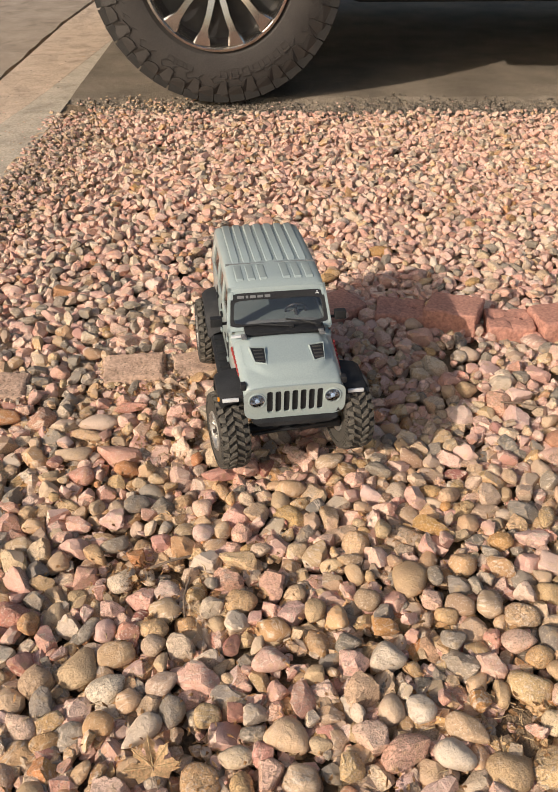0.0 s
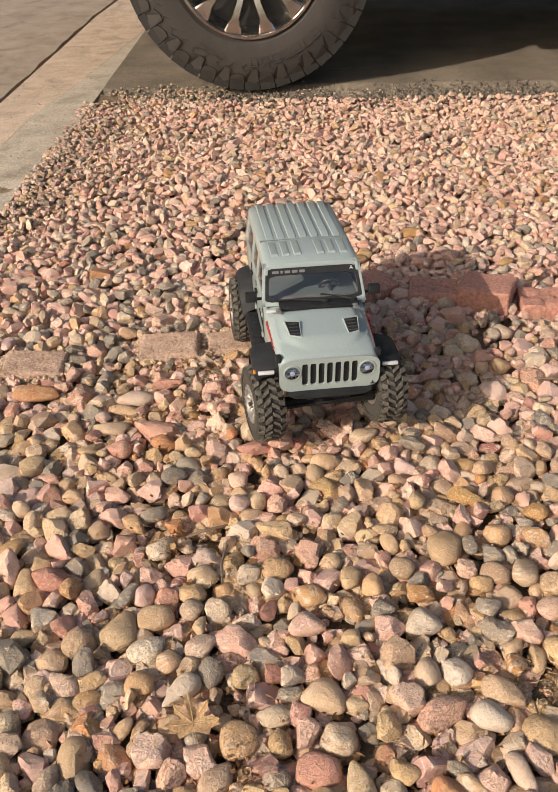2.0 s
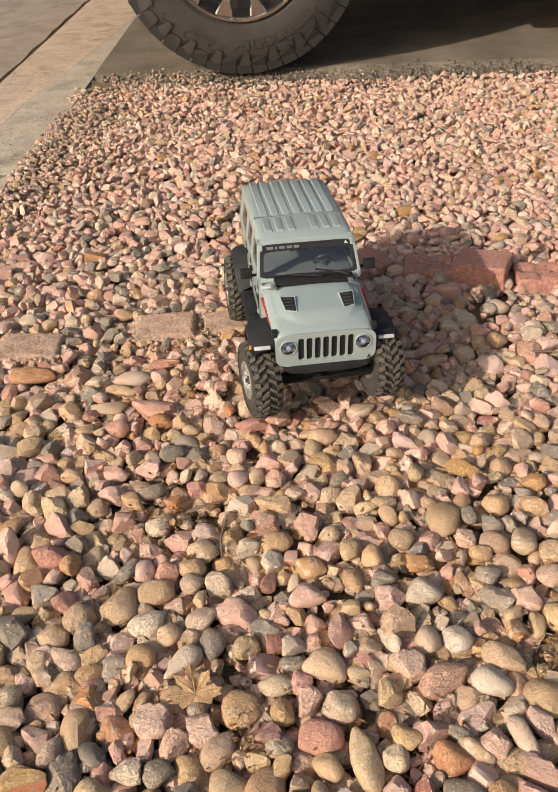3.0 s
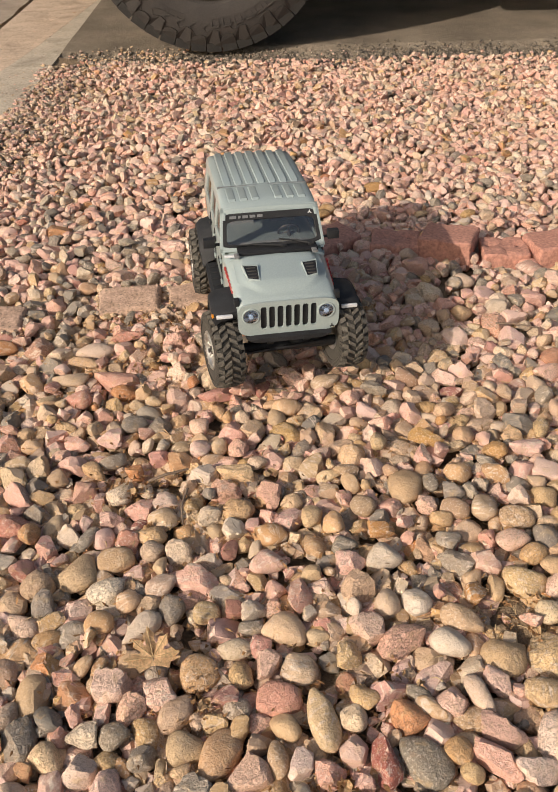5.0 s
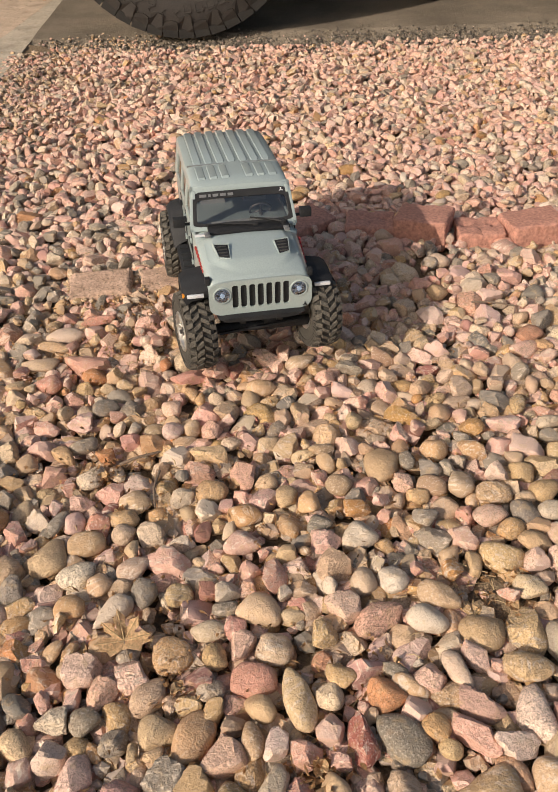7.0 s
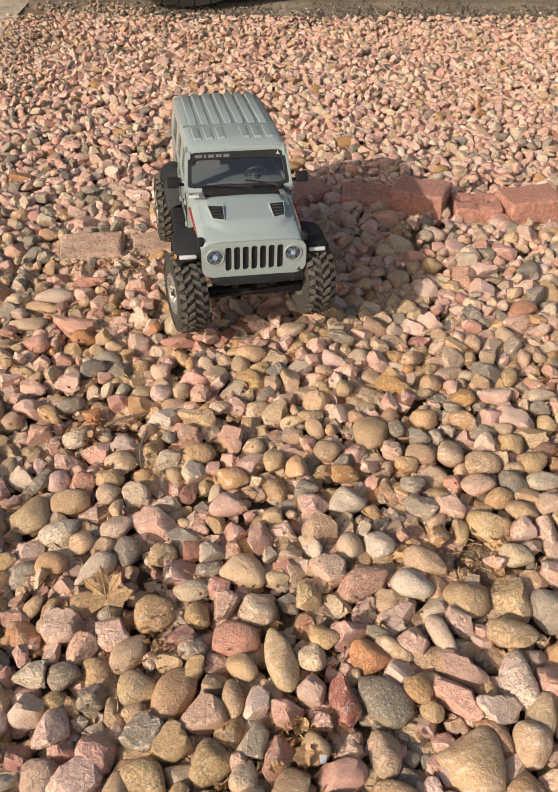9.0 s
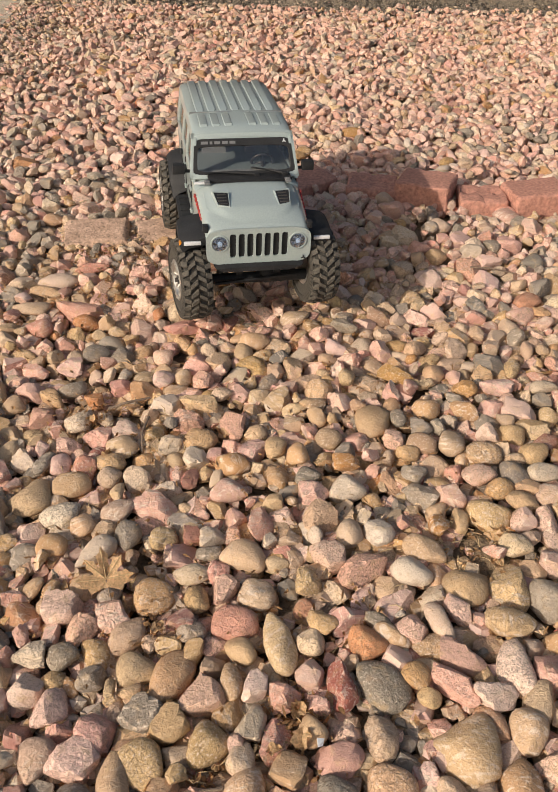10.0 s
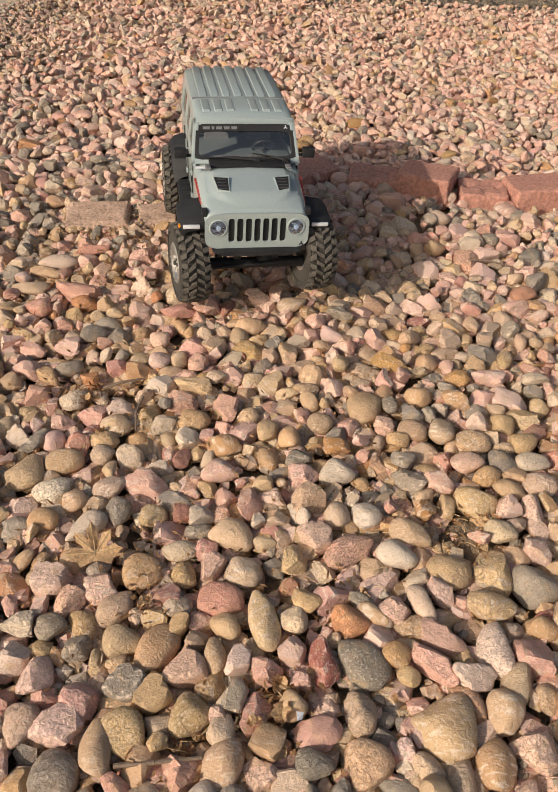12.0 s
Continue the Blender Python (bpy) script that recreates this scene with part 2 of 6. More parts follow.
RIM = surface("machined_alloy", [(0.55, 0.52, 0.48), (0.68, 0.65, 0.61)], 20, 0.24, 0.05, 700, metal=1.0, depth=0.0003)
RIM_DARK = surface("dark_alloy", [(0.035, 0.035, 0.036), (0.06, 0.058, 0.056)], 20, 0.4, 0.05, 500, metal=0.4, depth=0.0003)
TRUCK_PAINT = surface("truck_dark_paint", [(0.030, 0.032, 0.036), (0.034, 0.036, 0.040)], 3, 0.25, 0.0, 300, coat=0.5)
UNDERBODY = surface("underbody", [(0.012, 0.012, 0.012), (0.022, 0.021, 0.02)], 10, 0.8, 0.2, 200)
LITTER = surface("leaf_litter", [(0.22, 0.12, 0.06), (0.50, 0.30, 0.145), (0.36, 0.20, 0.09)], 90, 0.85, 0.3, 400)
LEAF = surface("dry_leaf", [(0.56, 0.37, 0.20), (0.70, 0.50, 0.30), (0.62, 0.42, 0.235)], 60, 0.75, 0.5, 400)
STRAW = surface("dry_grass_stems", [(0.36, 0.25, 0.13), (0.50, 0.37, 0.21), (0.30, 0.19, 0.10)], 50, 0.85, 0.2, 400)
TWIG = surface("grey_twig", [(0.15, 0.10, 0.07), (0.24, 0.18, 0.13)], 80, 0.9, 0.4, 500)


def tinted_glass(name, tint, gloss):
    m = bpy.data.materials.new(name)
    m.use_nodes = True
    t = m.node_tree
    t.nodes.remove(t.nodes["Principled BSDF"])
    clear = t.nodes.new("ShaderNodeBsdfTransparent")
    clear.inputs[0].default_value = (*tint, 1)
    shine = t.nodes.new("ShaderNodeBsdfGlossy")
    shine.inputs["Roughness"].default_value = 0.08
    mix = t.nodes.new("ShaderNodeMixShader")
    fres = node(t, "ShaderNodeFresnel", IOR=gloss)
    t.links.new(fres.outputs[0], mix.inputs[0])
    t.links.new(clear.outputs[0], mix.inputs[1])
    t.links.new(shine.outputs[0], mix.inputs[2])
    t.links.new(mix.outputs[0], t.nodes["Material Output"].inputs[0])
    return m


GLASS = tinted_glass("toy_window_film", (0.80, 0.80, 0.79), 2.0)
# brown tint stands in for gravel mirrored in the side windows
SIDE_GLASS = tinted_glass("toy_side_gravel_tint", (0.36, 0.27, 0.22), 1.6)
CLEAR = tinted_glass("toy_lens", (0.90, 0.92, 0.95), 1.5)


# ---- mesh tools ----
def part(name, bm, material, parent=None, label="", smooth=True, at=None, kind=""):
    """Links a bmesh as one mesh object, under a thing or a part."""
    me = bpy.data.meshes.new(name)
    bmesh.ops.recalc_face_normals(bm, faces=bm.faces)
    bm.to_mesh(me)
    bm.free()
    me.materials.append(material)
    if smooth:
        me.shade_smooth()
        me.set_sharp_from_angle(angle=radians(32))
    ob = new(name, me)
    ob.parent = parent
    if at is not None:
        ob.matrix_basis = at
    return tagged(ob, label=label, kind=kind)


def box(bm, x0, x1, y0, y1, z0, z1, bevel=0.0, seg=2):
    r = bmesh.ops.create_cube(bm, size=1.0, matrix=Matrix.LocRotScale(((x0 + x1) / 2, (y0 + y1) / 2, (z0 + z1) / 2), None, (abs(x1 - x0), abs(y1 - y0), abs(z1 - z0))))
    if bevel:
        es = list({e for v in r["verts"] for e in v.link_edges})
        bmesh.ops.bevel(bm, geom=es, offset=bevel, segments=seg, profile=0.6, affect="EDGES", clamp_overlap=True)
    return bm


def boxes(*rows, bevel=0.0, seg=2):
    bm = bmesh.new()
    for r in rows:
        box(bm, *r, bevel=bevel, seg=seg)
    return bm


def loft(sections, closed=True, caps=True, bm=None):
    """Joins loops of equally many points by faces."""
    bm = bm or bmesh.new()
    rings = [[bm.verts.new(p) for p in s] for s in sections]
    n = len(rings[0])
    for a, b in zip(rings, rings[1:]):
        for i in range(n if closed else n - 1):
            j = (i + 1) % n
            bm.faces.new((a[i], a[j], b[j], b[i]))
    if caps and closed:
        bm.faces.new(rings[0][::-1])
        bm.faces.new(rings[-1])
    return bm


def prism(outline, axis, lo, hi, bevel=0.0, bm=None):
    """A flat outline (a, b) pushed along an axis from lo to hi: axis x takes (y, z), y takes (x, z), z takes (x, y)."""
    def place(p, d):
        return {"x": (d, p[0], p[1]), "y": (p[0], d, p[1]), "z": (p[0], p[1], d)}[axis]
    own = bmesh.new()
    loft([[place(p, lo) for p in outline], [place(p, hi) for p in outline]], bm=own)
    if bevel:
        bmesh.ops.bevel(own, geom=list(own.edges), offset=bevel, segments=2, profile=0.6, affect="EDGES", clamp_overlap=True)
    if bm is None:
        return own
    tmp = bpy.data.meshes.new("tmp")
    own.to_mesh(tmp)
    own.free()
    bm.from_mesh(tmp)
    bpy.data.meshes.remove(tmp)
    return bm


def spin(profile, steps, bm=None, axis="x"):
    """Turns a closed profile of (along the axis, radius) round the axis."""
    secs = []
    for i in range(steps):
        a = 2 * math.pi * i / steps
        ring = []
        for d, r in profile:
            u, v = r * math.cos(a), r * math.sin(a)
            ring.append((d, u, v) if axis == "x" else (u, d, v))
        secs.append(ring)
    secs.append(secs[0])
    bm = loft(secs, closed=True, caps=False, bm=bm)
    bmesh.ops.remove_doubles(bm, verts=bm.verts, dist=1e-6)
    return bm


def rod(bm, a, b, r, sides=8, r2=None):
    a, b = Vector(a), Vector(b)
    q = (b - a).to_track_quat("Z", "Y").to_matrix()
    ring = lambda c, rad: [tuple(c + q @ Vector((rad * math.cos(2 * math.pi * i / sides), rad * math.sin(2 * math.pi * i / sides), 0))) for i in range(sides)]
    return loft([ring(a, r), ring(b, r if r2 is None else r2)], bm=bm)


def torus(bm, centre, normal, big, small, steps=28, sides=8):
    q = Vector(normal).to_track_quat("Z", "Y").to_matrix()
    secs = []
    for i in range(steps + 1):
        a = 2 * math.pi * i / steps
        secs.append([tuple(Vector(centre) + q @ Vector(((big + small * math.cos(2 * math.pi * j / sides)) * math.cos(a), (big + small * math.cos(2 * math.pi * j / sides)) * math.sin(a), small * math.sin(2 * math.pi * j / sides)))) for j in range(sides)])
    loft(secs, caps=False, bm=bm)
    bmesh.ops.remove_doubles(bm, verts=bm.verts, dist=1e-6)
    return bm


def thing(name, m, label, category, group=""):
    ob = new(name)
    ob.empty_display_size = 0.05
    ob.matrix_basis = m
    return tagged(ob, label, category, group)

# ---- ground ----
def sheet(x0, x1, y0, y1, step, height, bm=None):
    """A grid of the given step with a height for each place."""
    bm = bm or bmesh.new()
    nx, ny = max(1, round((x1 - x0) / step)), max(1, round((y1 - y0) / step))
    vs = [[bm.verts.new((x0 + (x1 - x0) * i / nx, y0 + (y1 - y0) * j / ny, height(x0 + (x1 - x0) * i / nx, y0 + (y1 - y0) * j / ny))) for i in range(nx + 1)] for j in range(ny + 1)]
    for j in range(ny):
        for i in range(nx):
            bm.faces.new((vs[j][i], vs[j][i + 1], vs[j + 1][i + 1], vs[j + 1][i]))
    return bm


def swell(x, y):
    """The gentle rise and fall of the gravel."""
    return 0.008 * noise.noise((x * 2.3, y * 2.3, 4.0)) + 0.005 * noise.noise((x * 6.1, y * 6.1, 9.0))


def dirt(x, y):
    """Places where bare soil shows between the stones."""
    d = 0.0
    for cx, cy, r in ((0.285, 0.50, 0.040), (-0.62, 2.45, 0.15), (-0.68, 2.15, 0.12), (-0.70, 1.85, 0.10), (0.165, 1.13, 0.045), (-0.135, 0.66, 0.03), (0.060, 0.298, 0.036), (0.131, 0.405, 0.022), (-0.077, 0.391, 0.020), (-0.189, 0.711, 0.030), (-0.018, 0.229, 0.026)):
        d = max(d, 1 - math.hypot(x - cx, y - cy) / r)
    return d


def fines(x, y):
    """From 0 to 1: how far the stones give way to grit, towards the concrete and the asphalt."""
    side = min(1.0, max(0.0, (-0.44 - x) / 0.24)) * min(1.0, max(0.0, (y - 1.5) / 0.4))
    return max(side, 0.5 * min(1.0, max(0.0, (y - 2.5) / 0.2)))


KERB_X, ROAD_Y = -0.735, 2.735
tagged(part("ground", sheet(-400, 400, -400, 400, 50, lambda x, y: -0.056), LAWN, smooth=False), "bare dry ground reaching away to the horizon", "ground", kind="structure")
bed = part("gravel_bed", sheet(KERB_X - 0.12, 1.75, -0.45, ROAD_Y + 0.06, 0.03, lambda x, y: -0.028 + swell(x, y) + 0.006 * noise.noise((x * 22, y * 22, 1)) + 0.020 * max(fines(x, y), min(1.0, max(0.0, dirt(x, y) * 2.5)) * 0.7) + 0.016 * math.exp(-max(0.0, x - KERB_X) / 0.07)), SOIL)
tagged(bed, "bed of mixed pink crushed stone and river pebbles", "gravel bed", kind="structure")


def edge_wander(x):
    return 0.022 * noise.noise((x * 5.0, 3.0, 0.0)) + 0.012 * noise.noise((x * 17.0, 5.0, 0.0))


def asphalt_height(x, y):
    d = y - ROAD_Y - edge_wander(x)
    crumb = 0.013 * noise.noise((x * 48, y * 48, 2.0)) + 0.009 * noise.noise((x * 95, y * 95, 7.0))
    k = min(1.0, max(0.0, d / 0.11))
    return -0.045 + (0.062 if d > 0 else 0.0) * (0.42 + 0.58 * k) + crumb * (1.12 - k) + 0.003 * noise.noise((x * 3, y * 3, 5))


road = part("road", sheet(KERB_X + 0.003, 1.6, ROAD_Y - 0.05, ROAD_Y + 0.32, 0.0065, asphalt_height), ASPHALT)
tagged(road, "grey-brown asphalt drive with a crumbling edge", "asphalt", kind="structure")
bm = boxes((1.6, 30, ROAD_Y, 40, -0.09, 0.017))
box(bm, KERB_X + 0.003, 1.6, ROAD_Y + 0.315, 40, -0.09, 0.0165)
part("asphalt_field", bm, ASPHALT, road, smooth=False)


def slab(name, outline, top, material, label):
    bm = prism(outline, "z", -0.10, top, 0.006)
    return tagged(part(name, bm, material), label, "concrete", kind="structure")


# the concrete strip beside the gravel, its scored joint, and the street past the crack
slab("pavement_edge", [(-0.93, 2.0), (-1.02, 0.2), (-1.10, -14.0), (-0.83, -14.0), (-0.80, 0.2), (-0.762, 2.0), (-0.738, 2.30), (KERB_X, 2.72), (KERB_X, 4.3), (-0.722, 4.3), (-0.745, 3.74), (-0.838, 2.96), (-0.905, 2.55)], 0.012, CONCRETE_GREY, "smooth grey concrete edging strip beside the gravel")
slab("pavement", [(-1.055, 3.0), (-1.12, 0.2), (-1.22, -14.0), (-1.104, -14.0), (-1.024, 0.2), (-0.934, 2.0), (-0.909, 2.55), (-0.842, 2.963), (-0.749, 3.743), (-0.726, 4.3), (-0.726, 9.0), (-0.90, 9.0), (-0.985, 4.7), (-1.032, 4.1), (-1.043, 3.5)], 0.010, CONCRETE, "pinkish dusty concrete strip with a worn surface")
wobble = lambda y: 0.012 * noise.noise((y * 6.0, 1.0, 0.0)) + 0.008 * noise.noise((y * 19.0, 2.0, 0.0))
crack = [(float(np.interp(y, (-14.0, 0.2, 2.8, 3.5, 4.1, 4.7, 9.0), (-1.247, -1.140, -1.070, -1.057, -1.045, -1.003, -0.918))) + wobble(y), y) for y in np.arange(1.6, 7.0, 0.07)]
slab("street", [(-30, -14.0), (-1.255, -14.0), (-1.148, 0.2), *crack, (-0.925, 9.0), (-0.92, 40), (-30, 40)], 0.013, STREET, "worn grey street surface past a dark crack")


# ---- the brick edging ----
def edging_brick(x, y, length, depth, height, top, turn, tip, material, label, holes=False):
    """A worn brick set in the gravel; some show core holes and a scored line."""
    rnd = random.Random(int(x * 1000) + 7)
    bm = bmesh.new()
    box(bm, -length / 2, length / 2, -depth / 2, depth / 2, -height, 0, 0.009 if material is BRICK_OLD else 0.007, 3)
    bmesh.ops.subdivide_edges(bm, edges=[e for e in bm.edges if e.calc_length() > 0.02], cuts=7, use_grid_fill=True)
    for v in bm.verts:
        p = v.co * 60
        v.co += Vector((noise.noise(p), noise.noise(p + Vector((9, 0, 0))), noise.noise(p + Vector((0, 9, 0))))) * (0.0048 if material is BRICK_OLD else 0.0030)
        for hx in (holes or ()):
            d = math.hypot(v.co.x - hx * length, v.co.y - 0.1 * depth)
            if d < 0.011 and v.co.z > -0.006:
                v.co.z -= 0.006
        if holes and abs(v.co.x) < 0.004 and v.co.z > -0.006:
            v.co.z -= 0.003
    ob = part("edging_brick", bm, material)
    ob.matrix_basis = pose(x, y, top, tip, rnd.uniform(-3, 3), turn)
    return tagged(ob, label, "brick", "bricks edging the gravel")


RED, OLD = "red clay brick set in the gravel", "weathered brown-pink brick half sunk in the gravel"
BRICKS = [
    # x, y, length, depth, height, top, turn, tip
    (-0.262, 1.187, 0.112, 0.076, 0.055, 0.012, 4, 8, OLD, None),
    (-0.497, 1.131, 0.112, 0.070, 0.055, 0.013, 2, 8, OLD, None),
    (-0.145, 1.207, 0.092, 0.068, 0.055, 0.008, 12, 8, OLD, None),
    (0.110, 1.404, 0.118, 0.085, 0.055, 0.017, 33, -2, "red clay brick turned askew in the gravel", None),
    (0.249, 1.397, 0.098, 0.082, 0.055, 0.014, -9, -3, RED, (-0.28, 0.30)),
    (0.352, 1.380, 0.106, 0.096, 0.060, 0.030, -22, -5, "red clay brick standing proud of its neighbours", None),
    (0.457, 1.348, 0.090, 0.084, 0.055, 0.015, -4, -3, "red clay brick pitted with core holes", (-0.30, 0.28)),
    (0.560, 1.348, 0.116, 0.090, 0.060, 0.029, 9, -5, "red clay brick standing proud of its neighbours", None),
    (0.676, 1.350, 0.104, 0.080, 0.055, 0.014, -3, 0, RED, (-0.3, 0.3)),
]
for x, y, length, depth, height, top, turn, tip, label, holes in BRICKS:
    edging_brick(x, y, length, depth, height, top, turn, tip, BRICK_OLD if label == OLD else BRICK, label, holes)

# ---- the parked truck ----
TYRE_R, RIM_R, WHEEL_Y = 0.405, 0.232, 2.755
truck = thing("pickup_truck", pose(-0.196, WHEEL_Y, 0.0165), "dark pickup truck parked at the edge of the asphalt", "truck")


def truck_wheel(parent, x, y, facing):
    """A big wheel: its outer face looks to -y when facing is 1."""
    hub = new("wheel")
    hub.parent = parent
    hub.matrix_basis = pose(x, y, TYRE_R, 0, 0, 0 if facing > 0 else 180)
    w = 0.275
    prof = [(0.022, 0.236), (0.008, 0.250), (0.000, 0.290), (0.004, 0.335), (0.014, 0.368), (0.026, 0.388), (0.05, 0.396), (w - 0.05, 0.396), (w - 0.026, 0.388), (w - 0.004, 0.335), (w, 0.290), (w - 0.02, 0.236)]
    tyre = part("tyre", spin(prof, 96, axis="y"), TYRE, hub, "all-terrain tyre with a dusty brown sidewall")
    # tread blocks on the shoulder and the crown, with zigzag side lugs
    n = 46
    for i in range(n):
        a = 2 * math.pi * i / n
        for row, (d0, d1, r0, r1, turn, width) in enumerate(((0.012, 0.075, 0.372, 0.405, 0.0, 0.049), (0.080, 0.135, 0.388, 0.405, 0.5, 0.047), (0.140, 0.195, 0.388, 0.405, 0.0, 0.047), (0.200, 0.262, 0.372, 0.405, 0.5, 0.049))):
            q = Matrix.Rotation(a + turn * 2 * math.pi / n, 4, "Y")
            half = width / 2
            skew = 0.010 if i % 2 else -0.006
            base = [(-half, d0 + 0.004, r0), (half, d0, r0), (half + skew, d1, r0), (-half + skew, d1, r0)]
            top = [(-half, d0 + 0.010, r1 - 0.004 * (row in (0, 3))), (half, d0 + 0.006, r1 - 0.004 * (row in (0, 3))), (half + skew, d1, r1), (-half + skew, d1, r1)]
            part("tread_block", loft([[q @ Vector(p) for p in base], [q @ Vector(p) for p in top]]), TYRE_TREAD, tyre, smooth=False)
    for i in range(n):
        # shoulder lugs run down the sidewall, long and short by turns, with narrow slanting gaps
        q = Matrix.Rotation(2 * math.pi * i / n, 4, "Y")
        r0 = 0.326 if i % 2 else 0.344
        pts = [(-0.0205, r0 + 0.004), (-0.002, r0), (0.0195, r0 + 0.008), (0.0195, 0.350), (0.0255, 0.366), (0.0255, 0.392), (-0.0225, 0.392), (-0.0235, 0.368), (-0.0205, 0.352)]
        bm = bmesh.new()
        face = [(px, float(np.interp(r, (0.29, 0.335, 0.368, 0.388, 0.396), (0.0, 0.004, 0.014, 0.024, 0.034))) - 0.0055, r) for px, r in pts]
        back = [(px, y0 + 0.016, r) for px, y0, r in face]
        loft([[q @ Vector(p) for p in face], [q @ Vector(p) for p in back]], bm=bm)
        part("side_lug", bm, TYRE, tyre, smooth=False)
    for i in range(n):
        # slanting ribs between the lugs, a short one turned back at the foot
        q = Matrix.Rotation(2 * math.pi * (i + 0.5) / n, 4, "Y")
        bm = bmesh.new()
        for (x0, r0), (x1, r1) in (((-0.012, 0.352), (0.010, 0.322)), ((0.010, 0.322), (-0.004, 0.311))):
            w = 0.0018
            ya, yb = (float(np.interp(r, (0.29, 0.335, 0.368), (0.0, 0.004, 0.014))) for r in (r0, r1))
            loft([[q @ Vector(p) for p in ((x0 - w, ya - 0.003, r0), (x0 + w, ya - 0.003, r0), (x1 + w, yb - 0.003, r1), (x1 - w, yb - 0.003, r1))], [q @ Vector(p) for p in ((x0 - w, ya + 0.008, r0), (x0 + w, ya + 0.008, r0), (x1 + w, yb + 0.008, r1), (x1 - w, yb + 0.008, r1))]], bm=bm)
        part("side_rib", bm, TYRE, tyre, smooth=False)
    # raised marks on the sidewall: plain bars
    for start, count, step, hgt in ((-1.40, 7, 0.125, 0.030), (-2.00, 3, 0.11, 0.020), (1.60, 7, 0.125, 0.030), (1.0, 3, 0.11, 0.020)):
        for i in range(count):
            q = Matrix.Rotation(-(start + i * step) - math.pi / 2, 4, "Y")
            bm = bmesh.new()
            for x0, x1, ra, rb in ((-0.013, -0.0095, 0, 1), (0.0095, 0.013, 0, 1), (-0.0095, 0.0095, 0.86, 1), (-0.0095, 0.0095, 0.0, 0.14)):
                r0, r1 = 0.290 + hgt * ra, 0.290 + hgt * rb
                loft([[q @ Vector(p) for p in ((x0, -0.0012, r0), (x1, -0.0012, r0), (x1, -0.0012, r1), (x0, -0.0012, r1))], [q @ Vector(p) for p in ((x0, 0.006, r0), (x1, 0.006, r0), (x1, 0.006, r1), (x0, 0.006, r1))]], bm=bm)
            part("sidewall_mark", bm, TYRE, tyre, smooth=False)
    rim = part("rim", spin([(0.006, 0.236), (0.004, 0.228), (0.012, 0.222), (0.03, 0.214), (0.11, 0.200), (0.24, 0.200), (0.25, 0.236)], 72, axis="y"), RIM, hub, "machined alloy wheel with dark pockets")
    part("barrel", spin([(0.075, 0.212), (0.08, 0.02), (0.10, 0.02), (0.12, 0.212)], 48, axis="y"), RIM_DARK, rim)
    for i in range(6):
        for side in (-1, 1):
            a = 2 * math.pi * i / 6 + side * 0.165
            q = Matrix.Rotation(a, 4, "Y")
            inner, outer = side * 0.012, side * 0.020
            bm = bmesh.new()
            secs = []
            for r, half, d, sh in ((0.05, 0.013, 0.03, 0.0), (0.13, 0.0115, 0.014, 0.4), (0.175, 0.0135, 0.010, 0.85), (0.200, 0.022, 0.010, 1.0), (0.221, 0.029, 0.012, 1.1)):
                cx = outer * sh
                secs.append([q @ Vector(p) for p in ((cx - half, d, r), (cx - half * 0.8, d - 0.004, r), (cx + half * 0.8, d - 0.004, r), (cx + half, d, r), (cx + half, d + 0.03, r), (cx - half, d + 0.03, r))])
            loft(secs, bm=bm)
            part("spoke", bm, RIM, rim)
        bm = bmesh.new()
        q = Matrix.Rotation(2 * math.pi * (i + 0.5) / 6, 4, "Y")
        rod(bm, q @ Vector((0, 0.016, 0.057)), q @ Vector((0, 0.05, 0.057)), 0.010, 6)
        part("wheel_nut", bm, RIM_DARK, rim)
    part("hub_cap", spin([(0.006, 0.001), (0.006, 0.034), (0.012, 0.040), (0.05, 0.042), (0.05, 0.001)], 32, axis="y"), RIM_DARK, rim)
    return hub


front_wheel = truck_wheel(truck, 0, 0, 1)
for wx, wy, turn in ((3.7, 0, 0), (0, 1.75, 180), (3.7, 1.75, 180)):
    copy_thing(front_wheel, pose(wx, wy, TYRE_R, 0, 0, turn)).parent = truck
# body in profile: sills, arches, cab and bed
arch = lambda cx: [(cx + 0.50 * math.cos(a), 0.42 + 0.50 * math.sin(a)) for a in [math.pi * (1 - i / 12) for i in range(13)]]
lower = [(-0.86, 0.46), (-0.52, 0.44), *arch(0.0), (0.52, 0.44), (3.18, 0.44), *arch(3.7), (4.22, 0.46), (4.85, 0.50), (4.88, 1.02), (2.9, 1.12), (0.9, 1.12), (-0.60, 1.06), (-0.90, 0.90), (-0.92, 0.60)]
part("body", prism(lower, "y", 0.02, 1.73, 0.02), TRUCK_PAINT, truck, "dark glossy truck body")
cab = [(0.75, 1.10), (2.95, 1.10), (2.85, 1.72), (2.6, 1.80), (1.6, 1.80), (1.35, 1.74)]
part("cab", prism(cab, "y", 0.10, 1.65, 0.04), TRUCK_PAINT, truck)
for sy in (0.094, 1.656):
    part("side_window", prism([(1.0, 1.16), (2.75, 1.16), (2.68, 1.66), (1.52, 1.68)], "y", sy - 0.002, sy + 0.002), RIM_DARK, truck, smooth=False)
part("windscreen", prism([(0.72, 1.16), (1.30, 1.72), (1.31, 1.70), (0.74, 1.14)], "y", 0.22, 1.53), RIM_DARK, truck, smooth=False)
part("bumper", boxes((-0.96, -0.80, 0.06, 1.69, 0.46, 0.70), bevel=0.03), RIM_DARK, truck)
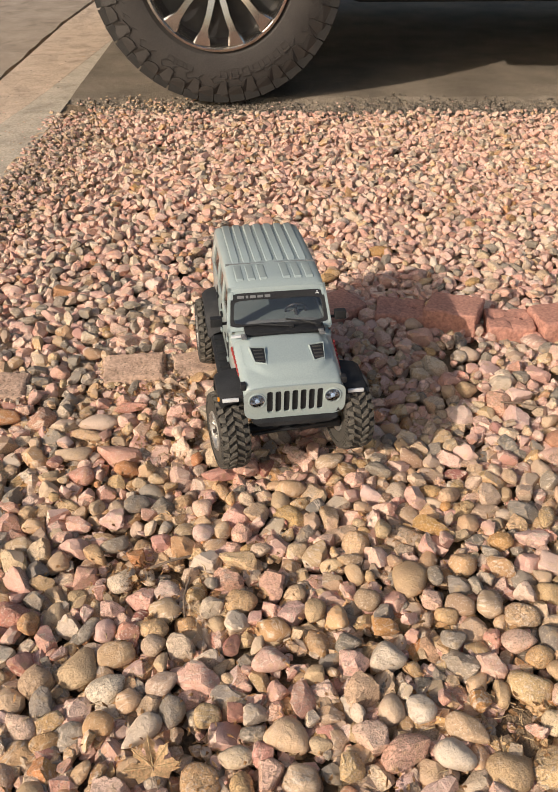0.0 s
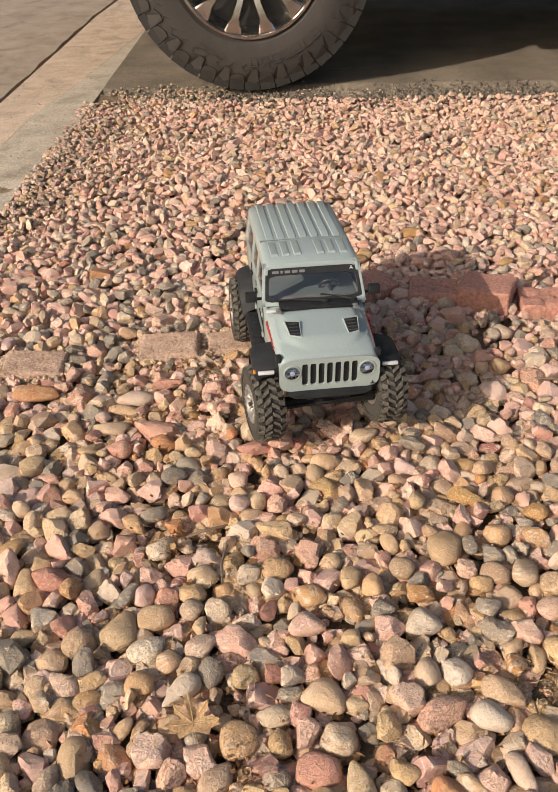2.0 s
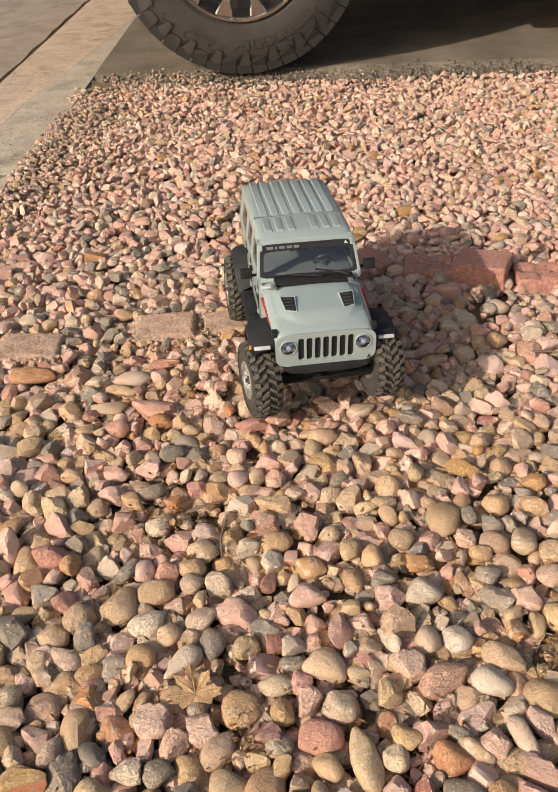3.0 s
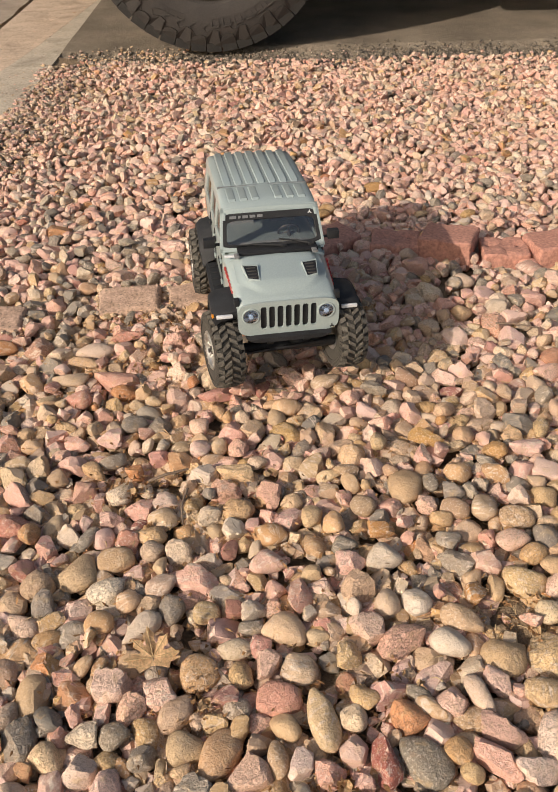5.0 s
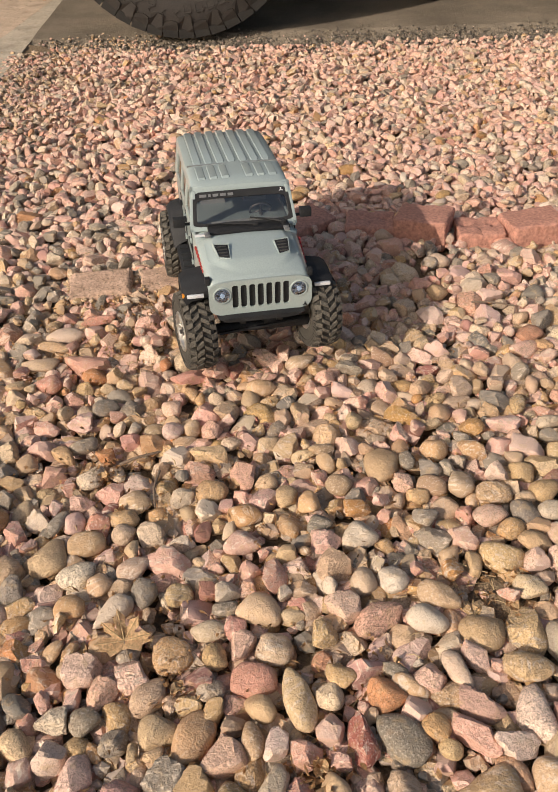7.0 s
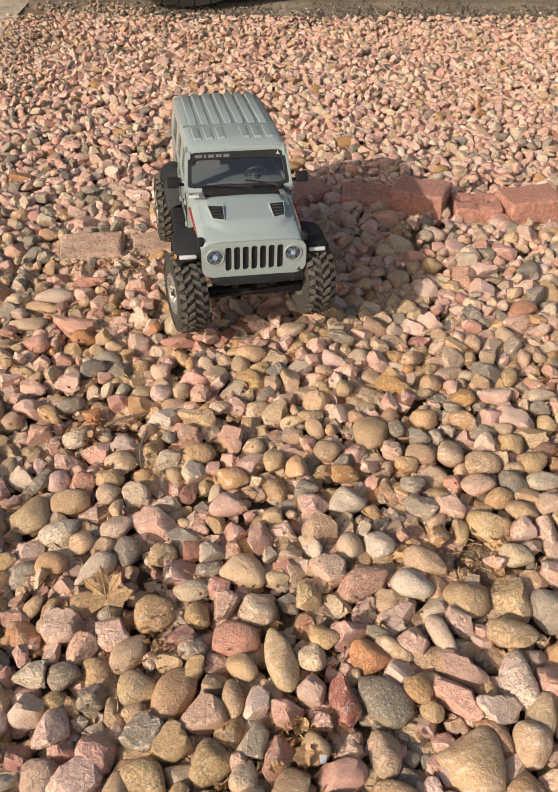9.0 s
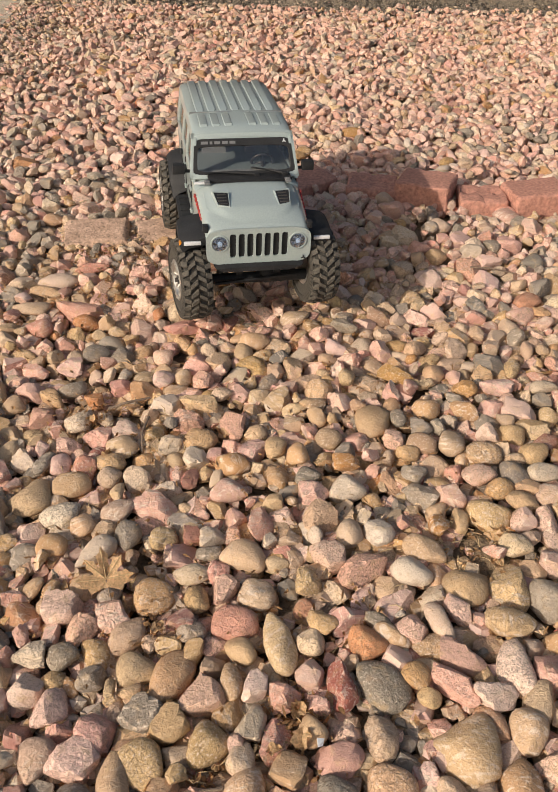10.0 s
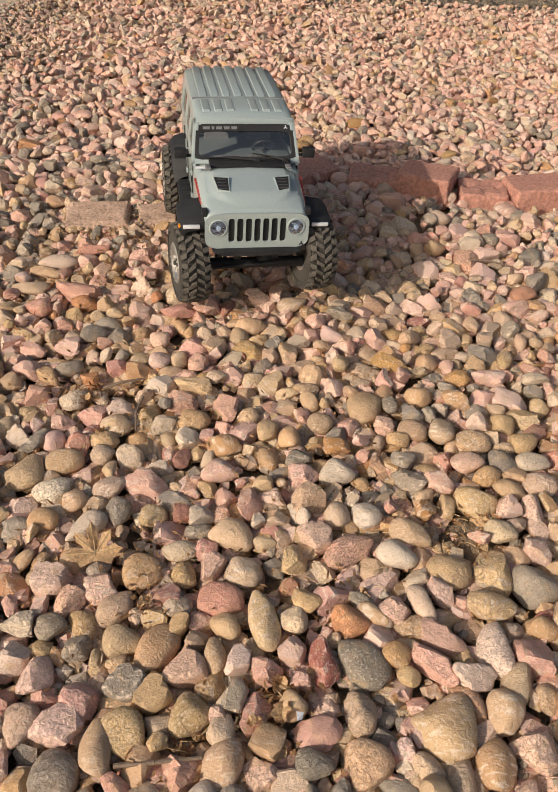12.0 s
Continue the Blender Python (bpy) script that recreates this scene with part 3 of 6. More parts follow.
# two rails, then unseen low boxes added to block sky light under the truck
part("chassis_and_light_block", boxes((-0.7, 4.6, 0.42, 0.56, 0.40, 0.52), (-0.7, 4.6, 1.19, 1.33, 0.40, 0.52), (0.45, 3.2, 0.30, 1.20, 0.26, 0.5), (-0.6, 4.5, 1.34, 1.70, 0.20, 0.46), (-0.55, 0.40, 0.62, 1.13, 0.30, 0.5), bevel=0.03), UNDERBODY, truck)
for ax in (0.0, 3.7):
    bm = bmesh.new()
    rod(bm, (ax, 0.2, 0.41), (ax, 1.55, 0.41), 0.05, 12)
    part("axle", bm, UNDERBODY, truck)

# ---- the toy crawler ----
toy = thing("toy_jeep", pose(-0.009, 1.101, 0.006, -2.6, 1.3, 9.4), "grey radio-controlled toy off-roader with black flares, standing on the stones", "toy car")
# below: x across, y towards the tail (the nose points to -y), z up


def hull(rows, n=20, power=5.0):
    """Lofts rounded cross-sections: each row has y, half width below, half width above, bottom, top."""
    secs = []
    for y, wb, wt, z0, z1 in rows:
        ring = []
        for i in range(n):
            a = 2 * math.pi * (i + 0.5) / n
            c, s = math.cos(a), math.sin(a)
            k = (abs(c) ** power + abs(s) ** power) ** (-1 / power)
            u, v = c * k, s * k
            h = (v + 1) / 2
            ring.append((u * (wb + (wt - wb) * h), y, z0 + (z1 - z0) * h))
        secs.append(ring)
    return loft(secs)


# tub and scuttle
tub = hull([(-0.098, 0.073, 0.0765, 0.098, 0.163), (-0.085, 0.076, 0.079, 0.092, 0.170), (-0.02, 0.078, 0.080, 0.088, 0.172), (0.10, 0.078, 0.080, 0.088, 0.172), (0.17, 0.078, 0.080, 0.100, 0.172), (0.206, 0.077, 0.079, 0.104, 0.172), (0.212, 0.073, 0.075, 0.108, 0.168)], 40, 9)
part("body", tub, PAINT, toy, "pale grey painted toy body shell")
# bonnet with its raised middle
bon = bmesh.new()
rows = [(-0.0885, 0.0783, 0.1655), (-0.0900, 0.0783, 0.1672), (-0.104, 0.0775, 0.1668), (-0.13, 0.0762, 0.1638), (-0.152, 0.0752, 0.1612), (-0.169, 0.0743, 0.1594), (-0.1775, 0.0737, 0.1585), (-0.186, 0.0732, 0.1565), (-0.194, 0.0725, 0.1538), (-0.2015, 0.0710, 0.1480)]
secs = []
keys = sorted(rows)
for k in range(46):
    y = keys[-1][0] + (keys[0][0] - keys[-1][0]) * (k / 45) ** 0.95
    w, z = (float(np.interp(y, [q[0] for q in keys], [q[j] for q in keys])) for j in (1, 2))
    u = min(1.0, max(0.0, (y + 0.1900) / 0.028))
    rise = (0.0052 * u * u * (3 - 2 * u) + 0.0012 * u) * min(1.0, 0.35 + max(0.0, -0.0885 - y) / 0.012)
    m = 0.0615 - 0.034 * min(1, max(0, (-y - 0.146) / 0.042)) ** 2.0
    prof = [(-w, -0.030), (-w, -0.012), (-w + 0.0015, -0.0065), (-w + 0.0055, -0.002), (-w + 0.010, 0.0), (-m - 0.0050, 0.0010), (-m - 0.0020, 0.0012 + rise * 0.08), (-m + 0.0025, 0.0014 + rise * 0.46), (-m + 0.0070, 0.0016 + rise * 0.84), (-m + 0.0110, 0.0018 + rise * 0.97), (-m * 0.5, 0.002 + rise * 1.06), (0, 0.0025 + rise * 1.10)]
    prof += [(-a, b) for a, b in prof[-2::-1]]
    secs.append([(a, y, z + b) for a, b in prof])
loft(secs, closed=False, bm=bon)
bonnet = part("bonnet", bon, PAINT, toy)
# grille panel: frame, bars, dark slots
nose = hull([(-0.15, 0.072, 0.072, 0.098, 0.150), (-0.192, 0.072, 0.071, 0.098, 0.150), (-0.199, 0.0705, 0.069, 0.100, 0.1475)], 40, 6)
part("nose", nose, BLACK, toy)
grille = bmesh.new()
gy0, gy1 = -0.2055, -0.198
outer = [(0.0735 * math.copysign(abs(math.cos(a)) ** 0.36, math.cos(a)), 0.1275 + 0.0268 * math.copysign(abs(math.sin(a)) ** 0.42, math.sin(a))) for a in [2 * math.pi * (i + 0.5) / 48 for i in range(48)]]
S0, S1, PITCH = 0.1115, 0.1470, 0.0121
edges = []
loops = [outer]
for k in range(7):
    cx, cz, hw, hh = (k - 3) * PITCH, (S0 + S1) / 2, 0.0044, (S1 - S0) / 2
    loops.append([(cx + hw * math.copysign(abs(math.cos(a)) ** 0.5, math.cos(a)), cz + hh * math.copysign(abs(math.sin(a)) ** 0.22, math.sin(a))) for a in [2 * math.pi * (q + 0.5) / 20 for q in range(20)]])
for loop in loops:
    ring = [grille.verts.new((x, gy0, z)) for x, z in loop]
    edges += [grille.edges.new((a, b)) for a, b in zip(ring, ring[1:] + ring[:1])]
bmesh.ops.triangle_fill(grille, edges=edges, use_beauty=True)
depth = bmesh.ops.extrude_face_region(grille, geom=list(grille.faces))
bmesh.ops.translate(grille, verts=[v for v in depth["geom"] if isinstance(v, bmesh.types.BMVert)], vec=(0, 0.0036, 0))
grille_ob = part("grille", grille, PAINT, toy)
for i in range(7):
    cx = (i - 3) * PITCH
    part("slot", boxes((cx - 0.0050, cx + 0.0050, gy0 + 0.0032, gy1 + 0.004, S0 - 0.001, S1 + 0.001), bevel=0.0008), BLACK, grille_ob, "black grille slot")
for s in (-1, 1):
    lamp = bmesh.new()
    torus(lamp, (s * 0.0546, gy0, 0.1335), (0, 1, 0), 0.0118, 0.0014, 32, 8)
    ring = part("headlight", lamp, PAINT, toy, "round headlight with a blue-white lens")
    dish = spin([(gy0 - 0.0002, 0.0002), (gy0 - 0.0002, 0.0112), (gy0 + 0.004, 0.0112), (gy0 + 0.004, 0.0002)], 28, axis="y")
    bmesh.ops.translate(dish, verts=dish.verts, vec=(s * 0.0546, 0, 0.1335))
    part("reflector", dish, LAMP_DISH, ring)
    leds = bmesh.new()
    box(leds, s * 0.0546 - 0.0088, s * 0.0546 + 0.0088, gy0 - 0.0014, gy0 + 0.001, 0.1331, 0.1339, 0.0003)
    for k in range(5):
        a = 2 * math.pi * k / 5
        for r in (0.0074,):
            x, z = s * 0.0546 + r * math.cos(a + r * 60), 0.1335 + r * math.sin(a + r * 60)
            box(leds, x - 0.0016, x + 0.0016, gy0 - 0.0012, gy0 + 0.001, z - 0.0009, z + 0.0009, 0.0004)
    part("led_cell", leds, DARK_METAL, ring)
    core = spin([(gy0 - 0.0018, 0.0002), (gy0 - 0.0016, 0.0034), (gy0 + 0.001, 0.0034), (gy0 + 0.001, 0.0002)], 18, axis="y")
    bmesh.ops.translate(core, verts=core.verts, vec=(s * 0.0546, 0, 0.1335))
    part("bulb", core, LAMP_BLUE, ring, "blue-white headlight bulb")
    bm = spin([(gy0 - 0.0034, 0.0002), (gy0 - 0.0030, 0.006), (gy0 - 0.0014, 0.0112), (gy0 - 0.0008, 0.0112), (gy0 - 0.0024, 0.006), (gy0 - 0.0028, 0.0002)], 28, axis="y")
    bmesh.ops.translate(bm, verts=bm.verts, vec=(s * 0.0546, 0, 0.1335))
    part("lens", bm, CLEAR, ring).visible_shadow = False
mark = bmesh.new()
for a in (0, 120, 240):
    rod(mark, (0.0635, gy0 - 0.0004, 0.1075), (0.0635 + 0.0032 * math.sin(radians(a)), gy0 - 0.0004, 0.1075 + 0.0032 * math.cos(radians(a))), 0.0009, 6)
part("badge", mark, BLACK, toy, "small black badge")
# bumper
bum = hull([(-0.190, 0.050, 0.056, 0.090, 0.1025), (-0.203, 0.054, 0.066, 0.091, 0.1030), (-0.212, 0.051, 0.065, 0.093, 0.1020), (-0.215, 0.047, 0.062, 0.0945, 0.1010)], 24, 8)
part("bumper", bum, BLACK, toy, "black stub front bumper")
for s in (-1, 1):
    part("bumper_mount", boxes((s * 0.022, s * 0.032, -0.205, -0.17, 0.084, 0.094), bevel=0.002), BLACK, toy)
# bonnet vents
for s in (-1, 1):
    vz = lambda y: 0.1694 - (-y - 0.1354) * 0.20
    outline = [(0.0340, -0.1300), (0.0545, -0.1275), (0.0505, -0.1585), (0.0355, -0.1630)]
    bm = bmesh.new()
    lo = [(s * x, y, vz(y) - 0.002) for x, y in outline]
    hi = [(s * x, y, vz(y) + 0.0044) for x, y in outline]
    loft([lo, hi], bm=bm)
    bmesh.ops.bevel(bm, geom=list(bm.edges), offset=0.0007, segments=2, profile=0.6, affect="EDGES")
    rim = bmesh.new()
    mid = (0.0437, -0.1448)
    wide = [(mid[0] + (x - mid[0]) * 1.10, mid[1] + (y - mid[1]) * 1.07) for x, y in outline]
    lip = [(mid[0] + (x - mid[0]) * 1.20, mid[1] + (y - mid[1]) * 1.14) for x, y in outline]
    loft([[(s * x, y, vz(y) + h) for x, y in ring] for ring, h in ((lip, -0.004), (lip, 0.0022), (wide, 0.0056), (outline, 0.0054), (outline, 0.0020))], caps=False, bm=rim)
    part("vent_rim", rim, PAINT, bonnet)
    vent = part("vent", bm, BLACK, bonnet, "black bonnet vent with slats")
    for k in range(4):
        y = -0.1345 - k * 0.0072
        bm = boxes((s * 0.0372, s * 0.0500, y - 0.0008, y + 0.0016, vz(y) + 0.0040, vz(y) + 0.0052), bevel=0.0004)
        part("slat", bm, DARK_METAL, vent)
    # latches
    bm = boxes((s * 0.0555, s * 0.0635, -0.1040, -0.0905, 0.1760, 0.1792), (s * 0.057, s * 0.062, -0.1005, -0.0940, 0.1792, 0.1808), bevel=0.0008)
    part("latch", bm, DECAL_GREY, bonnet)
    bm = boxes((s * 0.0690, s * 0.0765, -0.196, -0.186, 0.146, 0.156), bevel=0.001)
    part("bonnet_catch", bm, BLACK, bonnet)
# cowl panel
part("cowl", boxes((-0.056, 0.067, -0.0900, -0.0660, 0.1725, 0.1772), (-0.044, 0.050, -0.0880, -0.0760, 0.1772, 0.1780), bevel=0.001), BLACK, toy, "black cowl panel under the windscreen")
bm = boxes((-0.0775, -0.059, -0.0915, -0.0870, 0.1725, 0.1755), bevel=0.0006)
part("cowl_sticker", bm, LAMP_WHITE, toy, "white sticker beside the cowl")

# cab: windscreen frame, pillars, rails
WB, WT = (-0.0656, 0.1765), (-0.0390, 0.2185)


def on_screen(x, v, lift=0.0):
    """A place on the slanted windscreen: v runs from its foot to its head."""
    y, z = WB[0] + (WT[0] - WB[0]) * v, WB[1] + (WT[1] - WB[1]) * v
    n = Vector((0, -(WT[1] - WB[1]), WT[0] - WB[0])).normalized()
    return (x * (1 - 0.062 * v), y + n.y * lift, z - abs(n.z) * -lift * 1.0)


def screen_bar(bm, x0, x1, v0, v1, lo, hi):
    loft([[on_screen(x0, v0, lo), on_screen(x1, v0, lo), on_screen(x1, v1, lo), on_screen(x0, v1, lo)], [on_screen(x0, v0, hi), on_screen(x1, v0, hi), on_screen(x1, v1, hi), on_screen(x0, v1, hi)]], bm=bm)


fr = bmesh.new()
for x0, x1, v0, v1 in ((-0.0815, 0.0815, -0.13, 0.02), (-0.0815, 0.0815, 1.0, 1.22), (-0.0815, -0.0755, -0.13, 1.22), (0.0755, 0.0815, -0.13, 1.22)):
    screen_bar(fr, x0, x1, v0, v1, -0.006, 0.002)
bmesh.ops.bevel(fr, geom=list(fr.edges), offset=0.0012, segments=2, profile=0.6, affect="EDGES")
part("windscreen_frame", fr, PAINT, toy)
bm = bmesh.new()
screen_bar(bm, -0.0760, 0.0760, 0.01, 1.01, -0.0010, 0.0002)
screen = part("windscreen", bm, GLASS, toy, "smoky toy windscreen with a dark top band", smooth=False)
screen.visible_shadow = False
bd = bmesh.new()


def screen_loop(half, v0, v1, lift, corner, n=48):
    """A rounded loop on the windscreen."""
    pts = []
    for i in range(n):
        a = 2 * math.pi * (i + 0.5) / n
        c, q = math.cos(a), math.sin(a)
        k = (abs(c) ** corner + abs(q) ** corner) ** (-1 / corner)
        pts.append(on_screen(half * c * k, (v0 + v1) / 2 + (v1 - v0) / 2 * q * k, lift))
    return pts


loft([screen_loop(0.0768, -0.01, 1.03, 0.0002, 16), screen_loop(0.0768, -0.01, 1.03, 0.0020, 16), screen_loop(0.0762, 0.0, 1.02, 0.0024, 16), screen_loop(0.0712, 0.070, 0.815, 0.0024, 9), screen_loop(0.0708, 0.075, 0.81, 0.0004, 9)], caps=False, bm=bd)
part("screen_surround", bd, BLACK, screen)
bm = bmesh.new()
for i, (a, b) in enumerate(((-0.066, -0.055), (-0.052, -0.048), (-0.045, -0.036), (-0.033, -0.024), (-0.021, -0.012))):
    screen_bar(bm, a, b, 0.87, 0.95, 0.0024, 0.0030)
part("banner_mark", bm, DECAL_GREY, screen, "row of pale bars on the banner", smooth=False)
bm = bmesh.new()
for a in (0, 120, 240):
    c = Vector(on_screen(0.0655, 0.92, 0.003))
    rod(bm, c, c + Vector((0.0030 * math.sin(radians(a)), 0.0015 * math.cos(radians(a)), 0.0026 * math.cos(radians(a)))), 0.0008, 6)
part("banner_badge", bm, LAMP_WHITE, screen)
for x0, x1, px in ((-0.048, -0.004, -0.048), (0.022, 0.056, 0.056)):
    bm = bmesh.new()
    a, b = Vector(on_screen(x0, 0.10, 0.0045)), Vector(on_screen(x1, 0.02, 0.0045))
    if x0 > 0:
        a, b = Vector(on_screen(0.010, 0.16, 0.0045)), Vector(on_screen(0.058, 0.0, 0.0045))
    else:
        a, b = Vector(on_screen(-0.060, 0.03, 0.0045)), Vector(on_screen(-0.010, 0.06, 0.0045))
    rod(bm, a, b, 0.0012, 6)
    mid = a.lerp(b, 0.55)
    end = Vector((0.058 if x0 > 0 else 0.016, -0.0775, 0.1800))
    rod(bm, mid, end, 0.0016, 6, 0.0022)
    box(bm, end.x - 0.004, end.x + 0.004, end.y - 0.003, end.y + 0.003, end.z - 0.003, end.z + 0.002, 0.001)
    part("wiper", bm, BLACK, toy, "black windscreen wiper")

# side frames with window openings: foot rail, head rail, pillars
ZB, ZT = 0.1690, 0.2170
side_x = lambda z: 0.0795 - (z - ZB) / (ZT - ZB) * 0.0060
OPEN = [((-0.050, -0.028, 0.030, 0.030), "door_window"), ((0.043, 0.043, 0.100, 0.100), "rear_door_window"), ((0.113, 0.113, 0.186, 0.176), "quarter_window")]
for s in (-1, 1):
    bm = bmesh.new()
    bars = [[(-0.070, ZB), (0.212, ZB), (0.212, ZB + 0.006), (-0.068, ZB + 0.006)], [(-0.046, ZT - 0.004), (0.204, ZT - 0.004), (0.202, ZT + 0.006), (-0.040, ZT + 0.006)],
            [(-0.072, ZB), (-0.050, ZB), (-0.026, ZT), (-0.042, ZT)], [(0.030, ZB), (0.043, ZB), (0.043, ZT), (0.030, ZT)], [(0.100, ZB), (0.113, ZB), (0.113, ZT), (0.100, ZT)], [(0.186, ZB), (0.212, ZB), (0.206, ZT), (0.176, ZT)]]
    for q in bars:
        lo = [(s * (side_x(z) - 0.005), y, z) for y, z in q]
        hi = [(s * (side_x(z) + 0.0004), y, z) for y, z in q]
        loft([lo, hi], bm=bm)
    bmesh.ops.bevel(bm, geom=list(bm.edges), offset=0.0008, segments=2, profile=0.6, affect="EDGES")
    part("side_frame", bm, PAINT, toy)
    for (yb0, yt0, yb1, yt1), name in OPEN:
        q = [(yb0, ZB + 0.004), (yb1, ZB + 0.004), (yt1, ZT - 0.002), (yt0, ZT - 0.002)]
        bm = loft([[(s * (side_x(z) - 0.0032), y, z) for y, z in q], [(s * (side_x(z) - 0.0022), y, z) for y, z in q]])
        part(name, bm, SIDE_GLASS, toy, "toy side window with gravel reflections put into its brown tint", smooth=False).visible_shadow = False
    # door seams, hinges and handles
    for y in (-0.060, 0.036, 0.106):
        part("door_seam", boxes((s * 0.0790, s * 0.0803, y - 0.0007, y + 0.0007, 0.100, 0.168)), BLACK, toy, smooth=False)
    for y in (0.022, 0.092):
        part("door_handle", boxes((s * 0.0795, s * 0.0835, y - 0.008, y + 0.006, 0.153, 0.158), bevel=0.001), BLACK, toy)
    for y, z in ((-0.060, 0.155), (-0.060, 0.120), (0.036, 0.155), (0.036, 0.120)):
        part("hinge", boxes((s * 0.0795, s * 0.0825, y - 0.006, y + 0.003, z - 0.003, z + 0.003), bevel=0.0007), PAINT, toy)
    # mirror
    bm = boxes((s * 0.0775, s * 0.0920, -0.0570, -0.0520, 0.1770, 0.1810), (s * 0.0880, s * 0.1060, -0.0620, -0.0500, 0.1765, 0.1905), bevel=0.0018)
    part("mirror", bm, BLACK, toy, "black square wing mirror")
    # lettering on the bonnet flank: plain red bars, dark bars on the flank behind
    bm = bmesh.new()
    for k in range(7):
        y = -0.100 - k * 0.0093
        w = 0.0788 - 0.0036 * k / 6
        box(bm, s * (w - 0.002), s * (w + 0.0006), y - 0.0034, y + 0.0034, 0.1572 - k * 0.0018, 0.1615 - k * 0.0018)
        box(bm, s * (w - 0.002), s * (w + 0.0010), y - 0.0012, y + 0.0020, 0.1584 - k * 0.0018, 0.1600 - k * 0.0018)
    part("flank_decal", bm, DECAL_RED, toy, "row of red bars along the bonnet", smooth=False)
    bm = bmesh.new()
    for k in range(6):
        y = -0.052 + k * 0.0075
        box(bm, s * 0.0788, s * 0.0804, y - 0.0028, y + 0.0028, 0.132 + 0.001 * k, 0.1355 + 0.001 * k)
    part("door_decal", bm, BLACK, toy, "row of dark bars on the door", smooth=False)

# roof with ribs
rf = bmesh.new()
rr = []
RZ = 0.2335
for y, w, z in ((-0.0400, 0.0715, 0.2215), (-0.0375, 0.0735, 0.2265), (-0.028, 0.0740, 0.2308), (-0.010, 0.0742, RZ), (0.06, 0.0745, RZ + 0.0015), (0.16, 0.0742, RZ + 0.001), (0.196, 0.0738, RZ - 0.0005), (0.2065, 0.0728, RZ - 0.004), (0.2105, 0.0700, RZ - 0.011)):
    prof = [(-w - 0.0012, -0.0150), (-w - 0.0008, -0.0085), (-w + 0.0010, -0.0035), (-w + 0.0050, -0.0008), (-w + 0.0120, 0.0004), (0, 0.0018)]
    prof += [(-a, b) for a, b in prof[-2::-1]]
    rr.append([(a, y, z + b) for a, b in prof])
loft(rr, closed=False, bm=rf)
roof = part("roof", rf, PAINT, toy, "pale grey ribbed hard top")
rz = lambda x, y: RZ + 0.0016 + 0.0014 * (1 - abs(x) / 0.062) + (0.0010 if y > 0.03 else 0.0)
for y0, y1 in ((-0.024, 0.031), (0.039, 0.200)):
    for k in range(7):
        cx = (k - 3) * 0.0182
        if y0 < 0 and k == 3:
            continue
        w = 0.0046
        bm = bmesh.new()
        secs = []
        for y, h, ww in ((y0, -0.0020, w * 0.6), (y0 + 0.006, 0.0010, w), (y1 - 0.006, 0.0010, w), (y1, -0.0020, w * 0.6)):
            z = rz(cx, y)
            z -= 0.0028 * max(0.0, (-0.008 - y) / 0.016) ** 1.5
            secs.append([(cx - ww - 0.0022, y, z - 0.0016), (cx - ww - 0.0008, y, z + h * 0.6), (cx - ww * 0.6, y, z + h), (cx + ww * 0.6, y, z + h), (cx + ww + 0.0008, y, z + h * 0.6), (cx + ww + 0.0022, y, z - 0.0016)])
        loft(secs, bm=bm)
        part("rib", bm, PAINT, roof)
part("roof_seam", boxes((-0.0715, 0.0715, 0.0342, 0.0356, RZ - 0.002, RZ + 0.0026)), DECAL_GREY, roof, smooth=False)
part("tail_panel", hull([(0.203, 0.0770, 0.0735, 0.150, 0.226), (0.2085, 0.0760, 0.0725, 0.152, 0.224)], 28, 9), PAINT, toy)

# flares: a flat-topped arch, thick, over each wheel
def flare(s, cy, front):
    path = [(-0.056, 0.094), (-0.052, 0.116), (-0.040, 0.1335), (-0.020, 0.1425), (0.020, 0.1435), (0.044, 0.1330), (0.058, 0.112), (0.066, 0.090)] if front else [(-0.064, 0.094), (-0.050, 0.122), (-0.030, 0.1375), (0.010, 0.1395), (0.036, 0.1320), (0.050, 0.112), (0.054, 0.096)]
    if front:
        path = [(-0.025, 0.1280), (-0.0240, 0.1380), (-0.016, 0.1435), (0.010, 0.1490), (0.034, 0.1490), (0.050, 0.1370), (0.058, 0.118), (0.062, 0.096)]
    secs = []
    for i, (dy, z) in enumerate(path):
        a, b = Vector(path[max(0, i - 1)]), Vector(path[min(len(path) - 1, i + 1)])
        d = (b - a).normalized()
        n = Vector((-d.y, d.x))
        n = n if n.y > 0 or (n.y == 0) else -n
        if abs(n.y) < 0.3:
            n = Vector((math.copysign(abs(n.x), dy), abs(n.y)))
        y, out = cy + dy, (0.1085 if front else 0.1025) - 0.004 * (i in (0, len(path) - 1))
        drop = 0.011 if front else 0.016
        secs.append([(s * 0.070, y, z), (s * (out - 0.008), y, z - drop * 0.45), (s * out, y, z - drop), (s * (out + 0.001), y - n.x * 0.008, z - drop - n.y * 0.0085), (s * (out - 0.003), y - n.x * 0.008, z - drop - n.y * 0.0085), (s * (out - 0.004), y - n.x * 0.003, z - drop * 0.8 - n.y * 0.0055), (s * 0.070, y - n.x * 0.003, z - n.y * 0.003)])
    bm = loft(secs)
    bmesh.ops.bevel(bm, geom=[e for e in bm.edges if len(e.link_faces) == 2 and e.calc_face_angle(0) > 0.6], offset=0.0008, segments=2, profile=0.6, affect="EDGES")
    return part("flare", bm, BLACK, toy, "black plastic wheel-arch flare")


